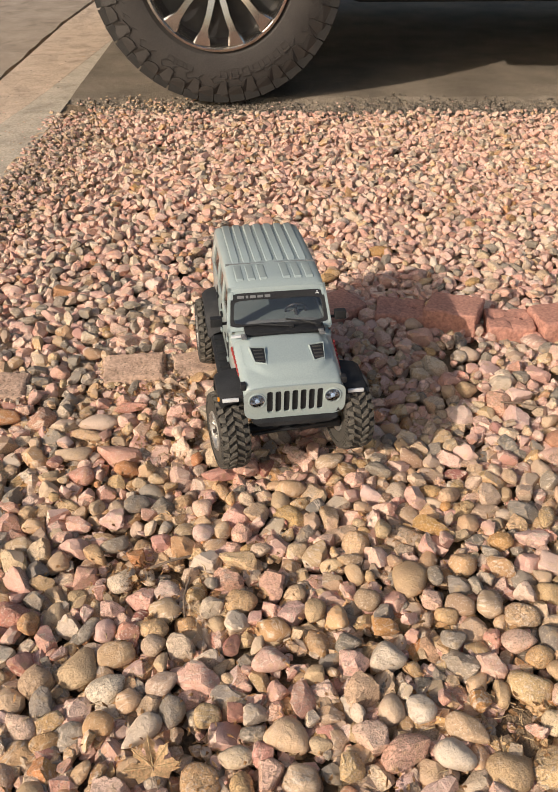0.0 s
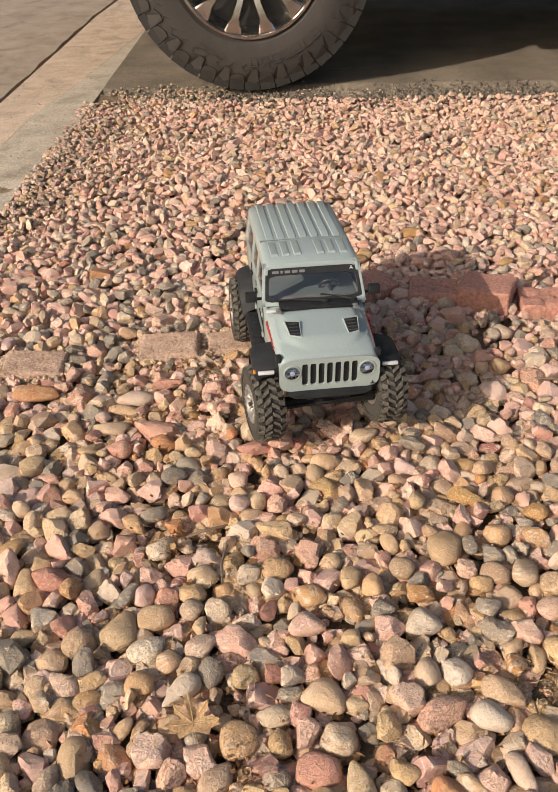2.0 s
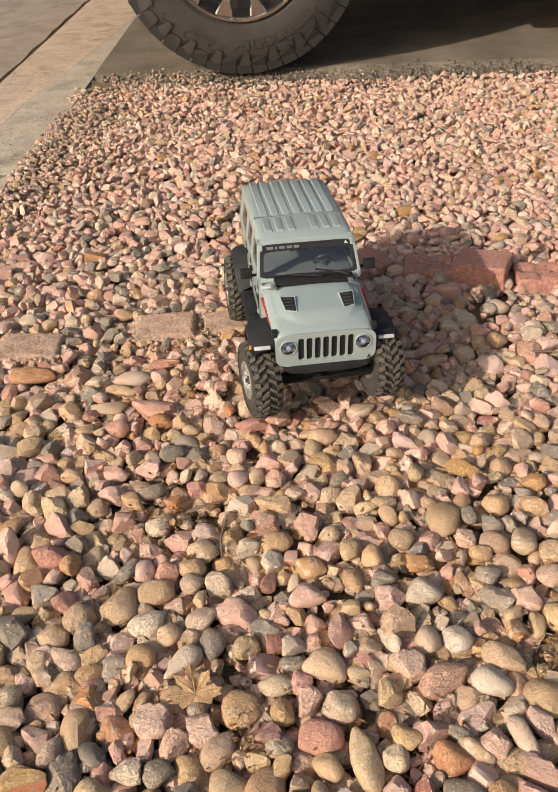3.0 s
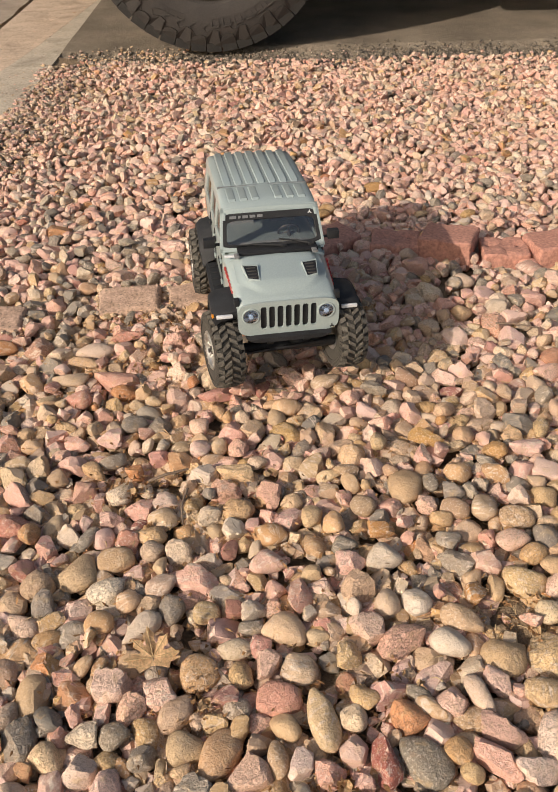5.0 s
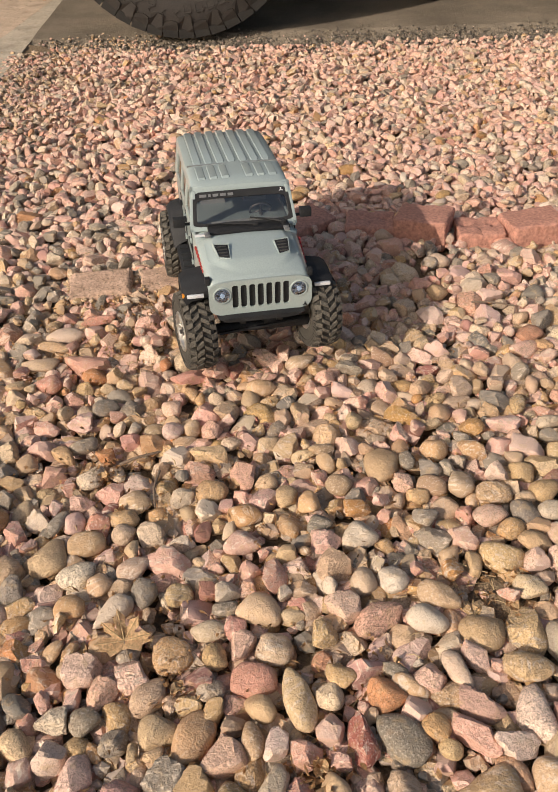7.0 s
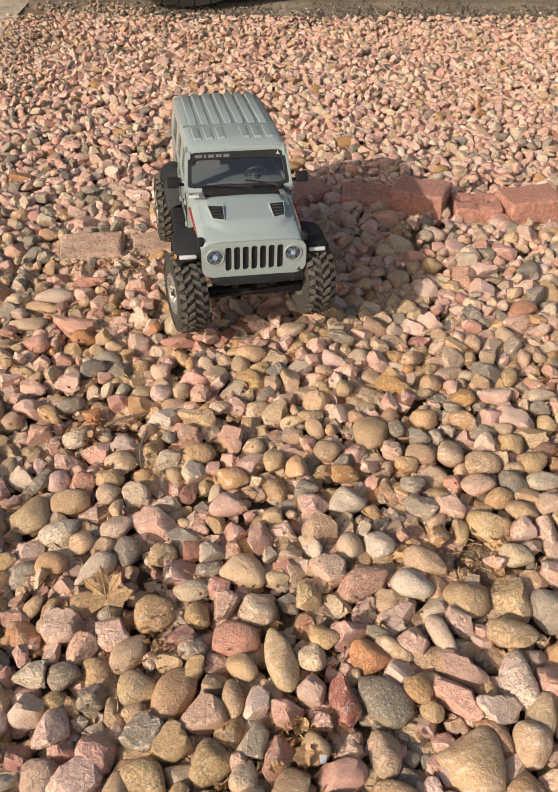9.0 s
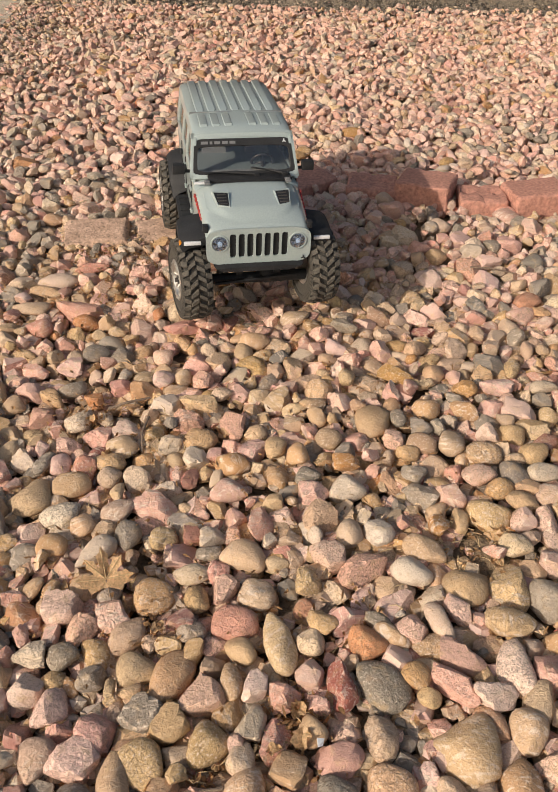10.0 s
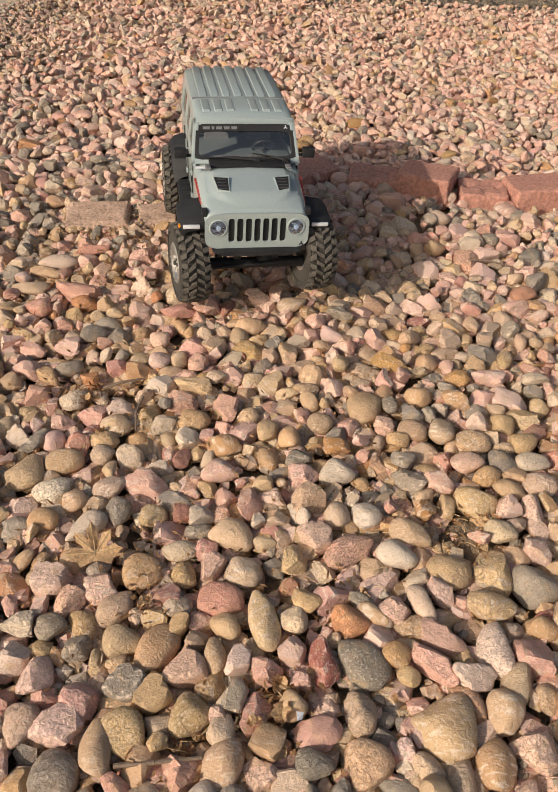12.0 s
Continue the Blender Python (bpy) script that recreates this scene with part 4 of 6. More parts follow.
for s in (-1, 1):
    fl = flare(s, -0.1686, True)
    part("marker_lamp", boxes((s * 0.0795, s * 0.1030, -0.1970, -0.1925, 0.1288, 0.1338), bevel=0.0012), LAMP_WHITE, fl, "white lamp bar on the flare")
    if s < 0:
        part("amber_lamp", boxes((s * 0.1058, s * 0.1092, -0.1915, -0.1840, 0.1275, 0.1325), bevel=0.0012), AMBER, fl, "amber side marker")
    flare(s, 0.1434, False)
    # rock slider
    bm = hull([(-0.092, 0.011, 0.012, 0.073, 0.084), (-0.084, 0.0135, 0.0145, 0.071, 0.087), (0.075, 0.0135, 0.0145, 0.071, 0.087), (0.083, 0.011, 0.012, 0.074, 0.084)], 16, 5)
    bmesh.ops.translate(bm, verts=bm.verts, vec=(s * 0.082, 0, 0))
    slider = part("side_step", bm, BLACK, toy, "black rock slider between the wheels")
    for k in range(7):
        y = -0.072 + k * 0.023
        part("tread_pad", boxes((s * 0.073, s * 0.092, y - 0.0075, y + 0.0075, 0.0864, 0.0884), bevel=0.0007), BLACK, slider)

# cabin inside
part("floor_pan", boxes((-0.070, 0.070, -0.06, 0.20, 0.120, 0.126)), INTERIOR, toy, smooth=False)
part("dashboard", hull([(-0.062, 0.070, 0.070, 0.150, 0.172), (-0.046, 0.070, 0.068, 0.148, 0.176), (-0.034, 0.068, 0.066, 0.146, 0.170)], 20, 5), INTERIOR, toy)
bm = bmesh.new()
torus(bm, (0.034, -0.018, 0.176), (0, -0.75, -0.45), 0.0165, 0.0021, 28, 8)
for a in (90, 210, 330):
    q = Vector((0, -0.75, -0.45)).to_track_quat("Z", "Y").to_matrix()
    rod(bm, (0.034, -0.018, 0.176), Vector((0.034, -0.018, 0.176)) + q @ Vector((0.0165 * math.cos(radians(a)), 0.0165 * math.sin(radians(a)), 0)), 0.0016, 6)
rod(bm, (0.034, -0.018, 0.176), (0.034, -0.040, 0.162), 0.003, 8)
part("steering_wheel", bm, DARK_METAL, toy, "toy steering wheel")
for sx in (-0.034, 0.034):
    for sy in (0.022, 0.098):
        bm = hull([(sy - 0.022, 0.022, 0.021, 0.128, 0.148), (sy + 0.012, 0.023, 0.022, 0.126, 0.146)], 20, 4)
        bmesh.ops.translate(bm, verts=bm.verts, vec=(sx, 0, 0))
        part("seat", bm, INTERIOR, toy)
        bm = hull([(sy + 0.012, 0.022, 0.018, 0.130, 0.192), (sy + 0.024, 0.022, 0.018, 0.134, 0.198)], 20, 4)
        box(bm, -0.011, 0.011, sy + 0.014, sy + 0.024, 0.198, 0.212, 0.003)
        bmesh.ops.translate(bm, verts=bm.verts, vec=(sx, 0, 0))
        part("seat_back", bm, INTERIOR, toy)

# running gear
for cy in (-0.1686, 0.1434):
    bm = bmesh.new()
    rod(bm, (-0.078, cy, 0.0595), (0.078, cy, 0.0595), 0.0080, 12)
    dif = bmesh.new()
    bmesh.ops.create_icosphere(dif, subdivisions=3, radius=0.0165, matrix=Matrix.Translation((0.020, cy + 0.006, 0.0640)))
    tmp = bpy.data.meshes.new("tmp")
    dif.to_mesh(tmp)
    dif.free()
    bm.from_mesh(tmp)
    bpy.data.meshes.remove(tmp)
    axle = part("axle", bm, BLACK, toy, "black axle housing")
    for s in (-1, 1):
        bm = bmesh.new()
        rod(bm, (s * 0.050, cy + 0.006, 0.064), (s * 0.044, cy + 0.020, 0.128), 0.0055, 10)
        for k in range(7):
            z = 0.078 + k * 0.0065
            f = (z - 0.064) / 0.064
            torus(bm, (s * (0.050 - 0.006 * f), cy + 0.006 + 0.014 * f, z), (0, 0.2, 1), 0.0078, 0.0011, 16, 5)
        part("shock", bm, DARK_METAL, toy)
        bm = bmesh.new()
        rod(bm, (s * 0.040, cy, 0.052), (s * 0.030, 0.0 + (0.03 if cy > 0 else -0.03), 0.068), 0.0035, 8)
        part("link", bm, DARK_METAL, toy)
bm = bmesh.new()
rod(bm, (-0.060, -0.184, 0.060), (0.060, -0.178, 0.066), 0.0026, 8)
part("steering_link", bm, BLACK, toy)
part("chassis_rail", boxes((-0.034, -0.026, -0.18, 0.19, 0.082, 0.098), (0.026, 0.034, -0.18, 0.19, 0.082, 0.098), (-0.026, 0.026, -0.03, 0.05, 0.074, 0.094), bevel=0.0015), BLACK, toy)


def toy_wheel():
    """Built once with its outer face to -x; the others are copies."""
    hub = new("wheel")
    prof = [(0.0200, 0.0295), (0.0215, 0.040), (0.0205, 0.0500), (0.0165, 0.0550), (0.0, 0.0562), (-0.0165, 0.0550), (-0.0205, 0.0500), (-0.0215, 0.040), (-0.0200, 0.0295), (-0.0150, 0.0275), (0.0150, 0.0275)]
    tyre = part("tyre", spin(prof, 64), TOY_RUBBER, hub, "dusty black knobbly toy tyre")
    n = 27
    for lug, rows in (("lug", ((-0.0205, -0.0125, 0.0528, 0.0590, 0.0), (0.0125, 0.0205, 0.0528, 0.0590, 0.5))), ("centre_lug", ((-0.0110, -0.0010, 0.0545, 0.0597, 0.25), (0.0010, 0.0110, 0.0545, 0.0597, 0.75)))):
        for i in range(n):
            for d0, d1, r0, r1, turn in rows:
                q = Matrix.Rotation(2 * math.pi * (i + turn) / n, 4, "X")
                h = 0.0041 if lug == "lug" else 0.0033
                k = 0.0032 if lug == "centre_lug" else 0.0013 * (1 if i % 2 else -1)
                k = k if d0 < 0 else -k
                base = [(d0, -h - k, r0), (d1, -h + k, r0), (d1, h + k, r0), (d0, h - k, r0)]
                lo, hi = (0.0022 if lug == "lug" and d0 < 0 else 0.0), (0.0022 if lug == "lug" and d0 > 0 else 0.0)
                top = [(d0 * 0.98, -h * 0.85 - k, r1 - lo), (d1 * 0.98, -h * 0.85 + k, r1 - hi), (d1 * 0.98, h * 0.85 + k, r1 - hi), (d0 * 0.98, h * 0.85 - k, r1 - lo)]
                part(lug, loft([[q @ Vector(p) for p in base], [q @ Vector(p) for p in top]]), TOY_LUG, tyre, smooth=False)
    for i in range(n * 2):
        q = Matrix.Rotation(2 * math.pi * (i + 0.5) / (n * 2), 4, "X")
        h = 0.0018 if i % 2 else 0.0026
        for s in (-1, 1):
            bm = loft([[q @ Vector((s * 0.0205, -h, 0.046)), q @ Vector((s * 0.0205, h, 0.046)), q @ Vector((s * 0.0190, h, 0.0545)), q @ Vector((s * 0.0190, -h, 0.0545))], [q @ Vector((s * 0.0222, -h, 0.046)), q @ Vector((s * 0.0222, h, 0.046)), q @ Vector((s * 0.0205, h, 0.0560)), q @ Vector((s * 0.0205, -h, 0.0560))]])
            part("side_lug", bm, TOY_RUBBER, tyre, smooth=False)
    rim = part("rim", spin([(-0.0205, 0.0300), (-0.0215, 0.0285), (-0.0205, 0.0245), (-0.0150, 0.0225), (-0.0120, 0.0060), (-0.0080, 0.0060), (-0.0060, 0.0225), (0.0180, 0.0230), (0.0200, 0.0300)], 48), SILVER, hub, "silver beadlock rim")
    for i in range(16):
        q = Matrix.Rotation(2 * math.pi * i / 16, 4, "X")
        bm = bmesh.new()
        rod(bm, q @ Vector((-0.0200, 0, 0.0268)), q @ Vector((-0.0226, 0, 0.0268)), 0.0012, 6)
        part("bolt", bm, SILVER, rim)
    for i in range(8):
        q = Matrix.Rotation(2 * math.pi * (i + 0.5) / 8, 4, "X")
        bm = bmesh.new()
        loft([[q @ Vector(p) for p in ((-0.0120, -0.0022, 0.006), (-0.0120, 0.0022, 0.006), (-0.0165, 0.0032, 0.0235), (-0.0165, -0.0032, 0.0235))], [q @ Vector(p) for p in ((-0.0150, -0.0016, 0.006), (-0.0150, 0.0016, 0.006), (-0.0190, 0.0024, 0.0235), (-0.0190, -0.0024, 0.0235))]], bm=bm)
        part("spoke", bm, SILVER, rim)
    bm = bmesh.new()
    rod(bm, (-0.010, 0, 0), (-0.0185, 0, 0), 0.0065, 12)
    rod(bm, (-0.0185, 0, 0), (-0.0225, 0, 0), 0.0035, 6)
    part("hub_nut", bm, DARK_METAL, rim)
    return hub


first = toy_wheel()
STEER = 8.0
first.parent = toy
first.matrix_basis = pose(-0.0940, -0.1690, 0.0635, 14, 0, STEER)
for x, y, z, flip, roll in ((0.0900, -0.1620, 0.0745, True, 40), (-0.0946, 0.1434, 0.0595, False, 5), (0.0946, 0.1434, 0.0595, True, 25)):
    w = copy_thing(first, pose(x, y, z, roll, 0, (180 if flip else 0) + (STEER if y < 0 else 0)))
    w.parent = toy

# ---- dry leaves, twigs and straw among the stones ----
def maple_leaf(x, y, z, size, turn, label):
    """A dry lobed leaf, curled, with raised veins and a stalk."""
    tips = [(-1.02, 0.10), (-0.62, 0.78), (0.0, 1.10), (0.66, 0.72), (1.0, 0.05)]
    outline = [(-0.10, -0.28), (-0.52, -0.42), (-0.60, -0.22), (-0.98, -0.12)]
    for i, (tx, ty) in enumerate(tips):
        d = Vector((tx, ty)).normalized()
        n = Vector((-d.y, d.x))
        r = math.hypot(tx, ty)
        for along, across in ((0.62, 0.17), (0.72, 0.26), (0.82, 0.10), (1.0, 0.0), (0.84, -0.10), (0.70, -0.24), (0.60, -0.15)):
            p = d * r * along + n * across * 0.8
            outline.append((p.x, p.y))
        if i < 4:
            e = (d + Vector(tips[i + 1]).normalized()) * 0.24
            outline.append((e.x, e.y))
    outline += [(0.96, -0.16), (0.58, -0.26), (0.50, -0.44), (0.10, -0.28)]
    curl = lambda px, py: 0.10 * noise.noise((px * 2.2, py * 2.2, 6.0)) + 0.20 * (px * px + py * py) ** 0.5 * (0.7 + 0.6 * math.sin(4 * math.atan2(py, px)))
    bm = bmesh.new()
    rings = []
    for k in (0.03, 0.3, 0.6, 0.85, 1.0):
        rings.append([bm.verts.new((px * k * size, py * k * size, curl(px * k, py * k) * size * 1.45)) for px, py in outline])
    m = len(outline)
    for a, b in zip(rings, rings[1:]):
        for i in range(m):
            bm.faces.new((a[i], a[(i + 1) % m], b[(i + 1) % m], b[i]))
    bm.faces.new(rings[0])
    bmesh.ops.solidify(bm, geom=list(bm.faces), thickness=0.0005)
    leaf = thing("maple_leaf", pose(x, y, z, 42, -6, turn), label, "leaf")
    part("blade", bm, LEAF, leaf)
    bm = bmesh.new()
    rod(bm, (0, -0.02 * size, 0.0012), (0.12 * size, -0.95 * size, 0.003), 0.0008, 6, 0.0005)
    part("stalk", bm, TWIG, leaf)
    for tx, ty in tips:
        bm = bmesh.new()
        pts = [(tx * k * size, ty * k * size, curl(tx * k, ty * k) * size * 1.45 + 0.0007) for k in (0.03, 0.35, 0.7, 0.95)]
        for a, b in zip(pts, pts[1:]):
            rod(bm, a, b, 0.0006, 5)
        part("vein", bm, STRAW, leaf)


maple_leaf(-0.128, 0.437, 0.017, 0.031, 8, "dry tan maple leaf curled on the stones")


def leaf_scrap(x, y, z, size, turn, seed):
    r = random.Random(seed)
    bm = bmesh.new()
    n = 9
    rows = []
    for i in range(n):
        u = i / (n - 1)
        w = size * 0.42 * math.sin(math.pi * min(1, u * 1.05)) ** 0.7 * (0.75 + 0.5 * r.random())
        cx = size * (u - 0.5)
        lift = size * 0.25 * math.sin(u * 3.0 + seed)
        rows.append([(cx, -w, lift + size * 0.42 * r.random()), (cx, -w * 0.4, lift), (cx, w * 0.3, lift - 0.001), (cx, w, lift + size * 0.45 * r.random())])
    loft(rows, closed=False, bm=bm)
    bmesh.ops.solidify(bm, geom=list(bm.faces), thickness=0.0005)
    ob = part("dry_leaf", bm, LEAF)
    ob.matrix_basis = pose(x, y, z, r.uniform(-40, 40), r.uniform(-35, 35), turn)
    tagged(ob, "small crumpled dry brown leaf between stones", "leaf", "dry leaves in the gravel")


for k, (lx, ly, ls) in enumerate(((0.150, 0.399, 0.026), (-0.072, 0.386, 0.022), (0.073, 0.275, 0.030), (0.290, 0.477, 0.022), (-0.190, 0.700, 0.020), (0.066, 0.300, 0.024), (-0.160, 0.640, 0.022), (-0.215, 1.030, 0.022), (0.045, 0.262, 0.020), (0.300, 0.520, 0.018), (-0.060, 0.230, 0.024), (0.155, 0.405, 0.020))):
    leaf_scrap(lx, ly, -0.002 + 0.004 * (k % 3), ls * 0.72, 47 * k, 30 + k)


def twig(points, r, label):
    bm = bmesh.new()
    for i, (a, b) in enumerate(zip(points, points[1:])):
        rod(bm, a, b, r * (1 - 0.15 * i), 7, r * (0.85 - 0.15 * i))
    tagged(part("twig", bm, TWIG), label, "twig", "twigs in the gravel")


twig([(-0.169, 0.716, 0.006), (-0.145, 0.722, 0.012), (-0.116, 0.734, 0.010)], 0.0022, "thin grey-brown twig lying across stones")
twig([(-0.114, 0.697, 0.010), (-0.119, 0.665, 0.010), (-0.115, 0.636, 0.006)], 0.0018, "thin reddish twig stuck between stones")
twig([(0.380, 1.078, 0.010), (0.414, 1.072, 0.012), (0.449, 1.064, 0.008)], 0.0016, "thin grey-brown twig lying across stones")
twig([(-0.075, 0.222, 0.004), (-0.040, 0.224, 0.008), (0.000, 0.230, 0.006)], 0.0024, "pale dry stem among the stones")

chip = prism([(-0.0042, -0.0030), (0.0010, -0.0040), (0.0046, 0.0012), (-0.0016, 0.0042)], "z", 0, 0.0008)
for v in chip.verts:
    v.co.z += 0.35 * abs(v.co.x)
chip_ob = part("paper_scrap", chip, LAMP_WHITE)
chip_ob.matrix_basis = pose(0.084, 0.268, 0.010, 32, 10, 30)
tagged(chip_ob, "tiny white scrap of paper on the stones", "paper")

# straw: fine dry stems lying in the gaps
r = random.Random(5)
bm = bmesh.new()
PATCH = ((-0.135, 0.66, 0.07, 60), (-0.20, 0.52, 0.06, 30), (0.285, 0.50, 0.05, 50), (0.165, 1.13, 0.06, 60), (-0.04, 0.235, 0.06, 45), (0.06, 0.30, 0.05, 50), (-0.20, 1.02, 0.10, 70), (0.25, 1.02, 0.08, 40), (-0.35, 0.98, 0.10, 50), (0.16, 0.40, 0.05, 30), (-0.10, 0.82, 0.12, 40), (0.40, 0.90, 0.10, 35), (0.05, 0.95, 0.12, 40), (-0.25, 1.30, 0.14, 60), (-0.65, 2.30, 0.20, 90))
for cx, cy, spread, count in PATCH:
    for k in range(count * 3 // 4):
        x, y = cx + r.gauss(0, spread * 0.5), cy + r.gauss(0, spread * 0.5)
        a, ln = r.uniform(0, 6.28), r.uniform(0.006, 0.018)
        z = r.uniform(-0.012, 0.0035)
        p0 = Vector((x, y, z))
        p1 = p0 + Vector((math.cos(a), math.sin(a), 0.25 * r.random())) * ln * 0.5
        p2 = p1 + Vector((math.cos(a + r.uniform(-0.6, 0.6)), math.sin(a + r.uniform(-0.6, 0.6)), -0.2 * r.random())) * ln * 0.5
        w = r.uniform(0.0004, 0.0009)
        rod(bm, p0, p1, w, 4)
        rod(bm, p1, p2, w, 4, w * 0.5)
tagged(part("dry_straw", bm, STRAW, smooth=False), "scattered dry grass stems in the gaps between stones", "straw", kind="stuff")

# crumbled leaf litter in the hollows
r = random.Random(9)
bm = bmesh.new()
HOLLOWS = ((0.060, 0.298, 0.034, 90), (0.131, 0.405, 0.026, 55), (-0.077, 0.391, 0.026, 50), (-0.189, 0.711, 0.045, 70), (-0.018, 0.229, 0.030, 45), (0.285, 0.50, 0.045, 50), (0.165, 1.13, 0.06, 60), (-0.135, 0.66, 0.04, 45), (-0.20, 1.02, 0.08, 60), (0.02, 0.62, 0.30, 260), (0.0, 0.40, 0.22, 200), (0.10, 0.95, 0.30, 160), (-0.20, 1.12, 0.07, 170), (-0.26, 0.95, 0.22, 260))
for cx, cy, spread, count in HOLLOWS:
    for k in range(count * 3 // 2):
        x, y = cx + r.gauss(0, spread * 0.55), cy + r.gauss(0, spread * 0.55)
        ln, w = r.uniform(0.0025, 0.0065), r.uniform(0.0009, 0.0026)
        q = Matrix.Translation((x, y, r.uniform(-0.012, 0.0045))) @ Euler((r.gauss(0, 0.5), r.gauss(0, 0.5), r.uniform(0, 6.28))).to_matrix().to_4x4()
        bend = r.uniform(-0.4, 0.6) * ln
        pts = [q @ Vector(p) for p in ((-ln, 0, bend), (-ln * 0.3, -w, 0), (0.2 * ln, w * r.uniform(0.5, 1.2), 0.3 * bend), (ln * 0.4, -w * 0.8, 0), (ln, w * 0.3, bend))]
        vs = [bm.verts.new(p) for p in pts]
        for a, b, c in ((0, 1, 2), (1, 3, 2), (2, 3, 4)):
            bm.faces.new((vs[a], vs[b], vs[c]))
bmesh.ops.solidify(bm, geom=list(bm.faces), thickness=0.0004)
tagged(part("leaf_litter", bm, LITTER, smooth=False), "crumbled brown leaf litter in the hollows between stones", "leaf litter", kind="stuff")

# ---- the stones ----
rnd = random.Random(11)


def hull_shape(seed):
    """A small unit piece of crushed stone with flat faces, for what stays far off or deep down."""
    r = random.Random(seed)
    bm = bmesh.new()
    for k in range(r.randint(12, 17)):
        v = Vector([max(-0.8, min(0.8, r.gauss(0, 0.75))) for _ in range(3)])
        bm.verts.new(v * (1.0 / max(0.62, v.length)) * r.uniform(0.88, 1.0))
    out = bmesh.ops.convex_hull(bm, input=list(bm.verts))
    bmesh.ops.delete(bm, geom=[g for g in out["geom_interior"] if isinstance(g, bmesh.types.BMVert)], context="VERTS")
    bmesh.ops.triangulate(bm, faces=list(bm.faces))
    return bm


def stone_shape(seed, angular, fine):
    """A unit stone: a rounded, often lopsided pebble, or a crushed block with broken faces and worn edges."""
    r = random.Random(seed)
    if fine == 2 and angular and seed % 3:
        bm = hull_shape(seed)
    else:
        bm = bmesh.new()
        bmesh.ops.create_icosphere(bm, subdivisions={0: 2, 1: 3, 2: 1}[fine], radius=1.0)
        off = Vector((r.uniform(0, 50), r.uniform(0, 50), r.uniform(0, 50)))
        planes = []
        if angular:
            for axis in range(3):
                for side in (-1, 1):
                    n = Vector((r.gauss(0, 0.30), r.gauss(0, 0.30), r.gauss(0, 0.30)))
                    n[axis] += side
                    planes.append((n.normalized(), r.uniform(0.52, 0.82)))
            for k in range(r.randint(3, 6)):
                planes.append((Vector((r.gauss(0, 1), r.gauss(0, 1), r.gauss(0, 1))).normalized(), r.uniform(0.66, 0.92)))
        else:
            for k in range(r.randint(4, 8)):
                planes.append((Vector((r.gauss(0, 1), r.gauss(0, 1), r.gauss(0, 1))).normalized(), r.uniform(0.64, 0.94)))
        power = r.uniform(26, 60) if angular else r.uniform(7, 13)
        round_off = 1.0 if not angular else 0.08
        taper, bend = (r.uniform(-0.38, 0.38), r.uniform(-0.22, 0.22)) if not angular else (r.uniform(-0.25, 0.25), 0.0)
        for v in bm.verts:
            d = v.co.normalized()
            cut = sum((max(0.0, d.dot(n)) / h) ** power for n, h in planes) + round_off
            rad = cut ** (-1 / power)
            if angular:
                rad *= 1 + 0.07 * noise.noise(d * 2.2 + off) + 0.060 * noise.noise(d * 5.0 + off) + 0.030 * noise.noise(d * 11.0 + off)
            else:
                rad *= 1 + 0.10 * noise.noise(d * 1.5 + off) + 0.040 * noise.noise(d * 4.2 + off) + 0.014 * noise.noise(d * 9.5 + off)
            p = d * rad
            p.y = p.y * (1 + taper * p.x) + bend * (p.x * p.x - 0.4)
            p.z *= 1 + 0.5 * taper * p.x
            v.co = p
    bm.verts.index_update()
    co = np.array([v.co[:] for v in bm.verts])
    tri = np.array([[v.index for v in f.verts] for f in bm.faces])
    bm.free()
    co -= (co.max(0) + co.min(0)) / 2
    return co / ((co.max(0) - co.min(0)) / 2), tri


N_SHAPES = 26
SHAPES = {}
SHAPES.update({(ang, fine): [stone_shape(100 * ang + i, ang, fine) for i in range(N_SHAPES)] for ang in (0, 1) for fine in (0, 1, 2)})
SHARED = {}


def share(family, ang, i):
    key = (family, ang, i)
    if key not in SHARED:
        co, tri = SHAPES[(ang, 1)][i]
        me = bpy.data.meshes.new("stone")
        me.from_pydata(co.tolist(), [], tri.tolist())
        me.shade_smooth()
        if ang:
            me.set_sharp_from_angle(angle=radians(27))
        me.materials.append(STONE_ONE[family])
        SHARED[key] = me
    return SHARED[key]


STONES = []      # x, y, a, b, c, turn, tilt, family, angular, fixed, lift


def set_stone(x, y, length, width, turn, family, angular=0, lift=0.0):
    """A stone that can be told apart, at its place."""
    STONES.append([x, y, length / 2 * 1.04, width / 2 * 1.04, min(length, width) * 0.5 * (0.78 if not angular else 0.9), turn, 0.0, family, angular, True, lift + 0.006])


set_stone(0.222, 0.800, 0.056, 0.022, -25, "ochre", 1, 0.002)
set_stone(0.158, 0.925, 0.042, 0.030, -10, "grey", 1)
set_stone(0.108, 1.535, 0.034, 0.026, 20, "ochre")
# stones that stand out, near the middle of the bed
set_stone(-0.241, 0.568, 0.053, 0.049, 23, "tan")
set_stone(-0.200, 0.543, 0.047, 0.038, 13, "pale")
set_stone(-0.199, 0.498, 0.032, 0.030, 3, "tan")
set_stone(-0.170, 0.527, 0.029, 0.030, 3, "tan")
set_stone(-0.151, 0.489, 0.053, 0.028, 48, "pale")
set_stone(-0.118, 0.514, 0.038, 0.030, 93, "grey")
set_stone(-0.091, 0.555, 0.053, 0.033, -27, "pink", 1)
set_stone(-0.133, 0.548, 0.042, 0.029, 28, "buff")
set_stone(-0.077, 0.508, 0.032, 0.030, 3, "ochre")
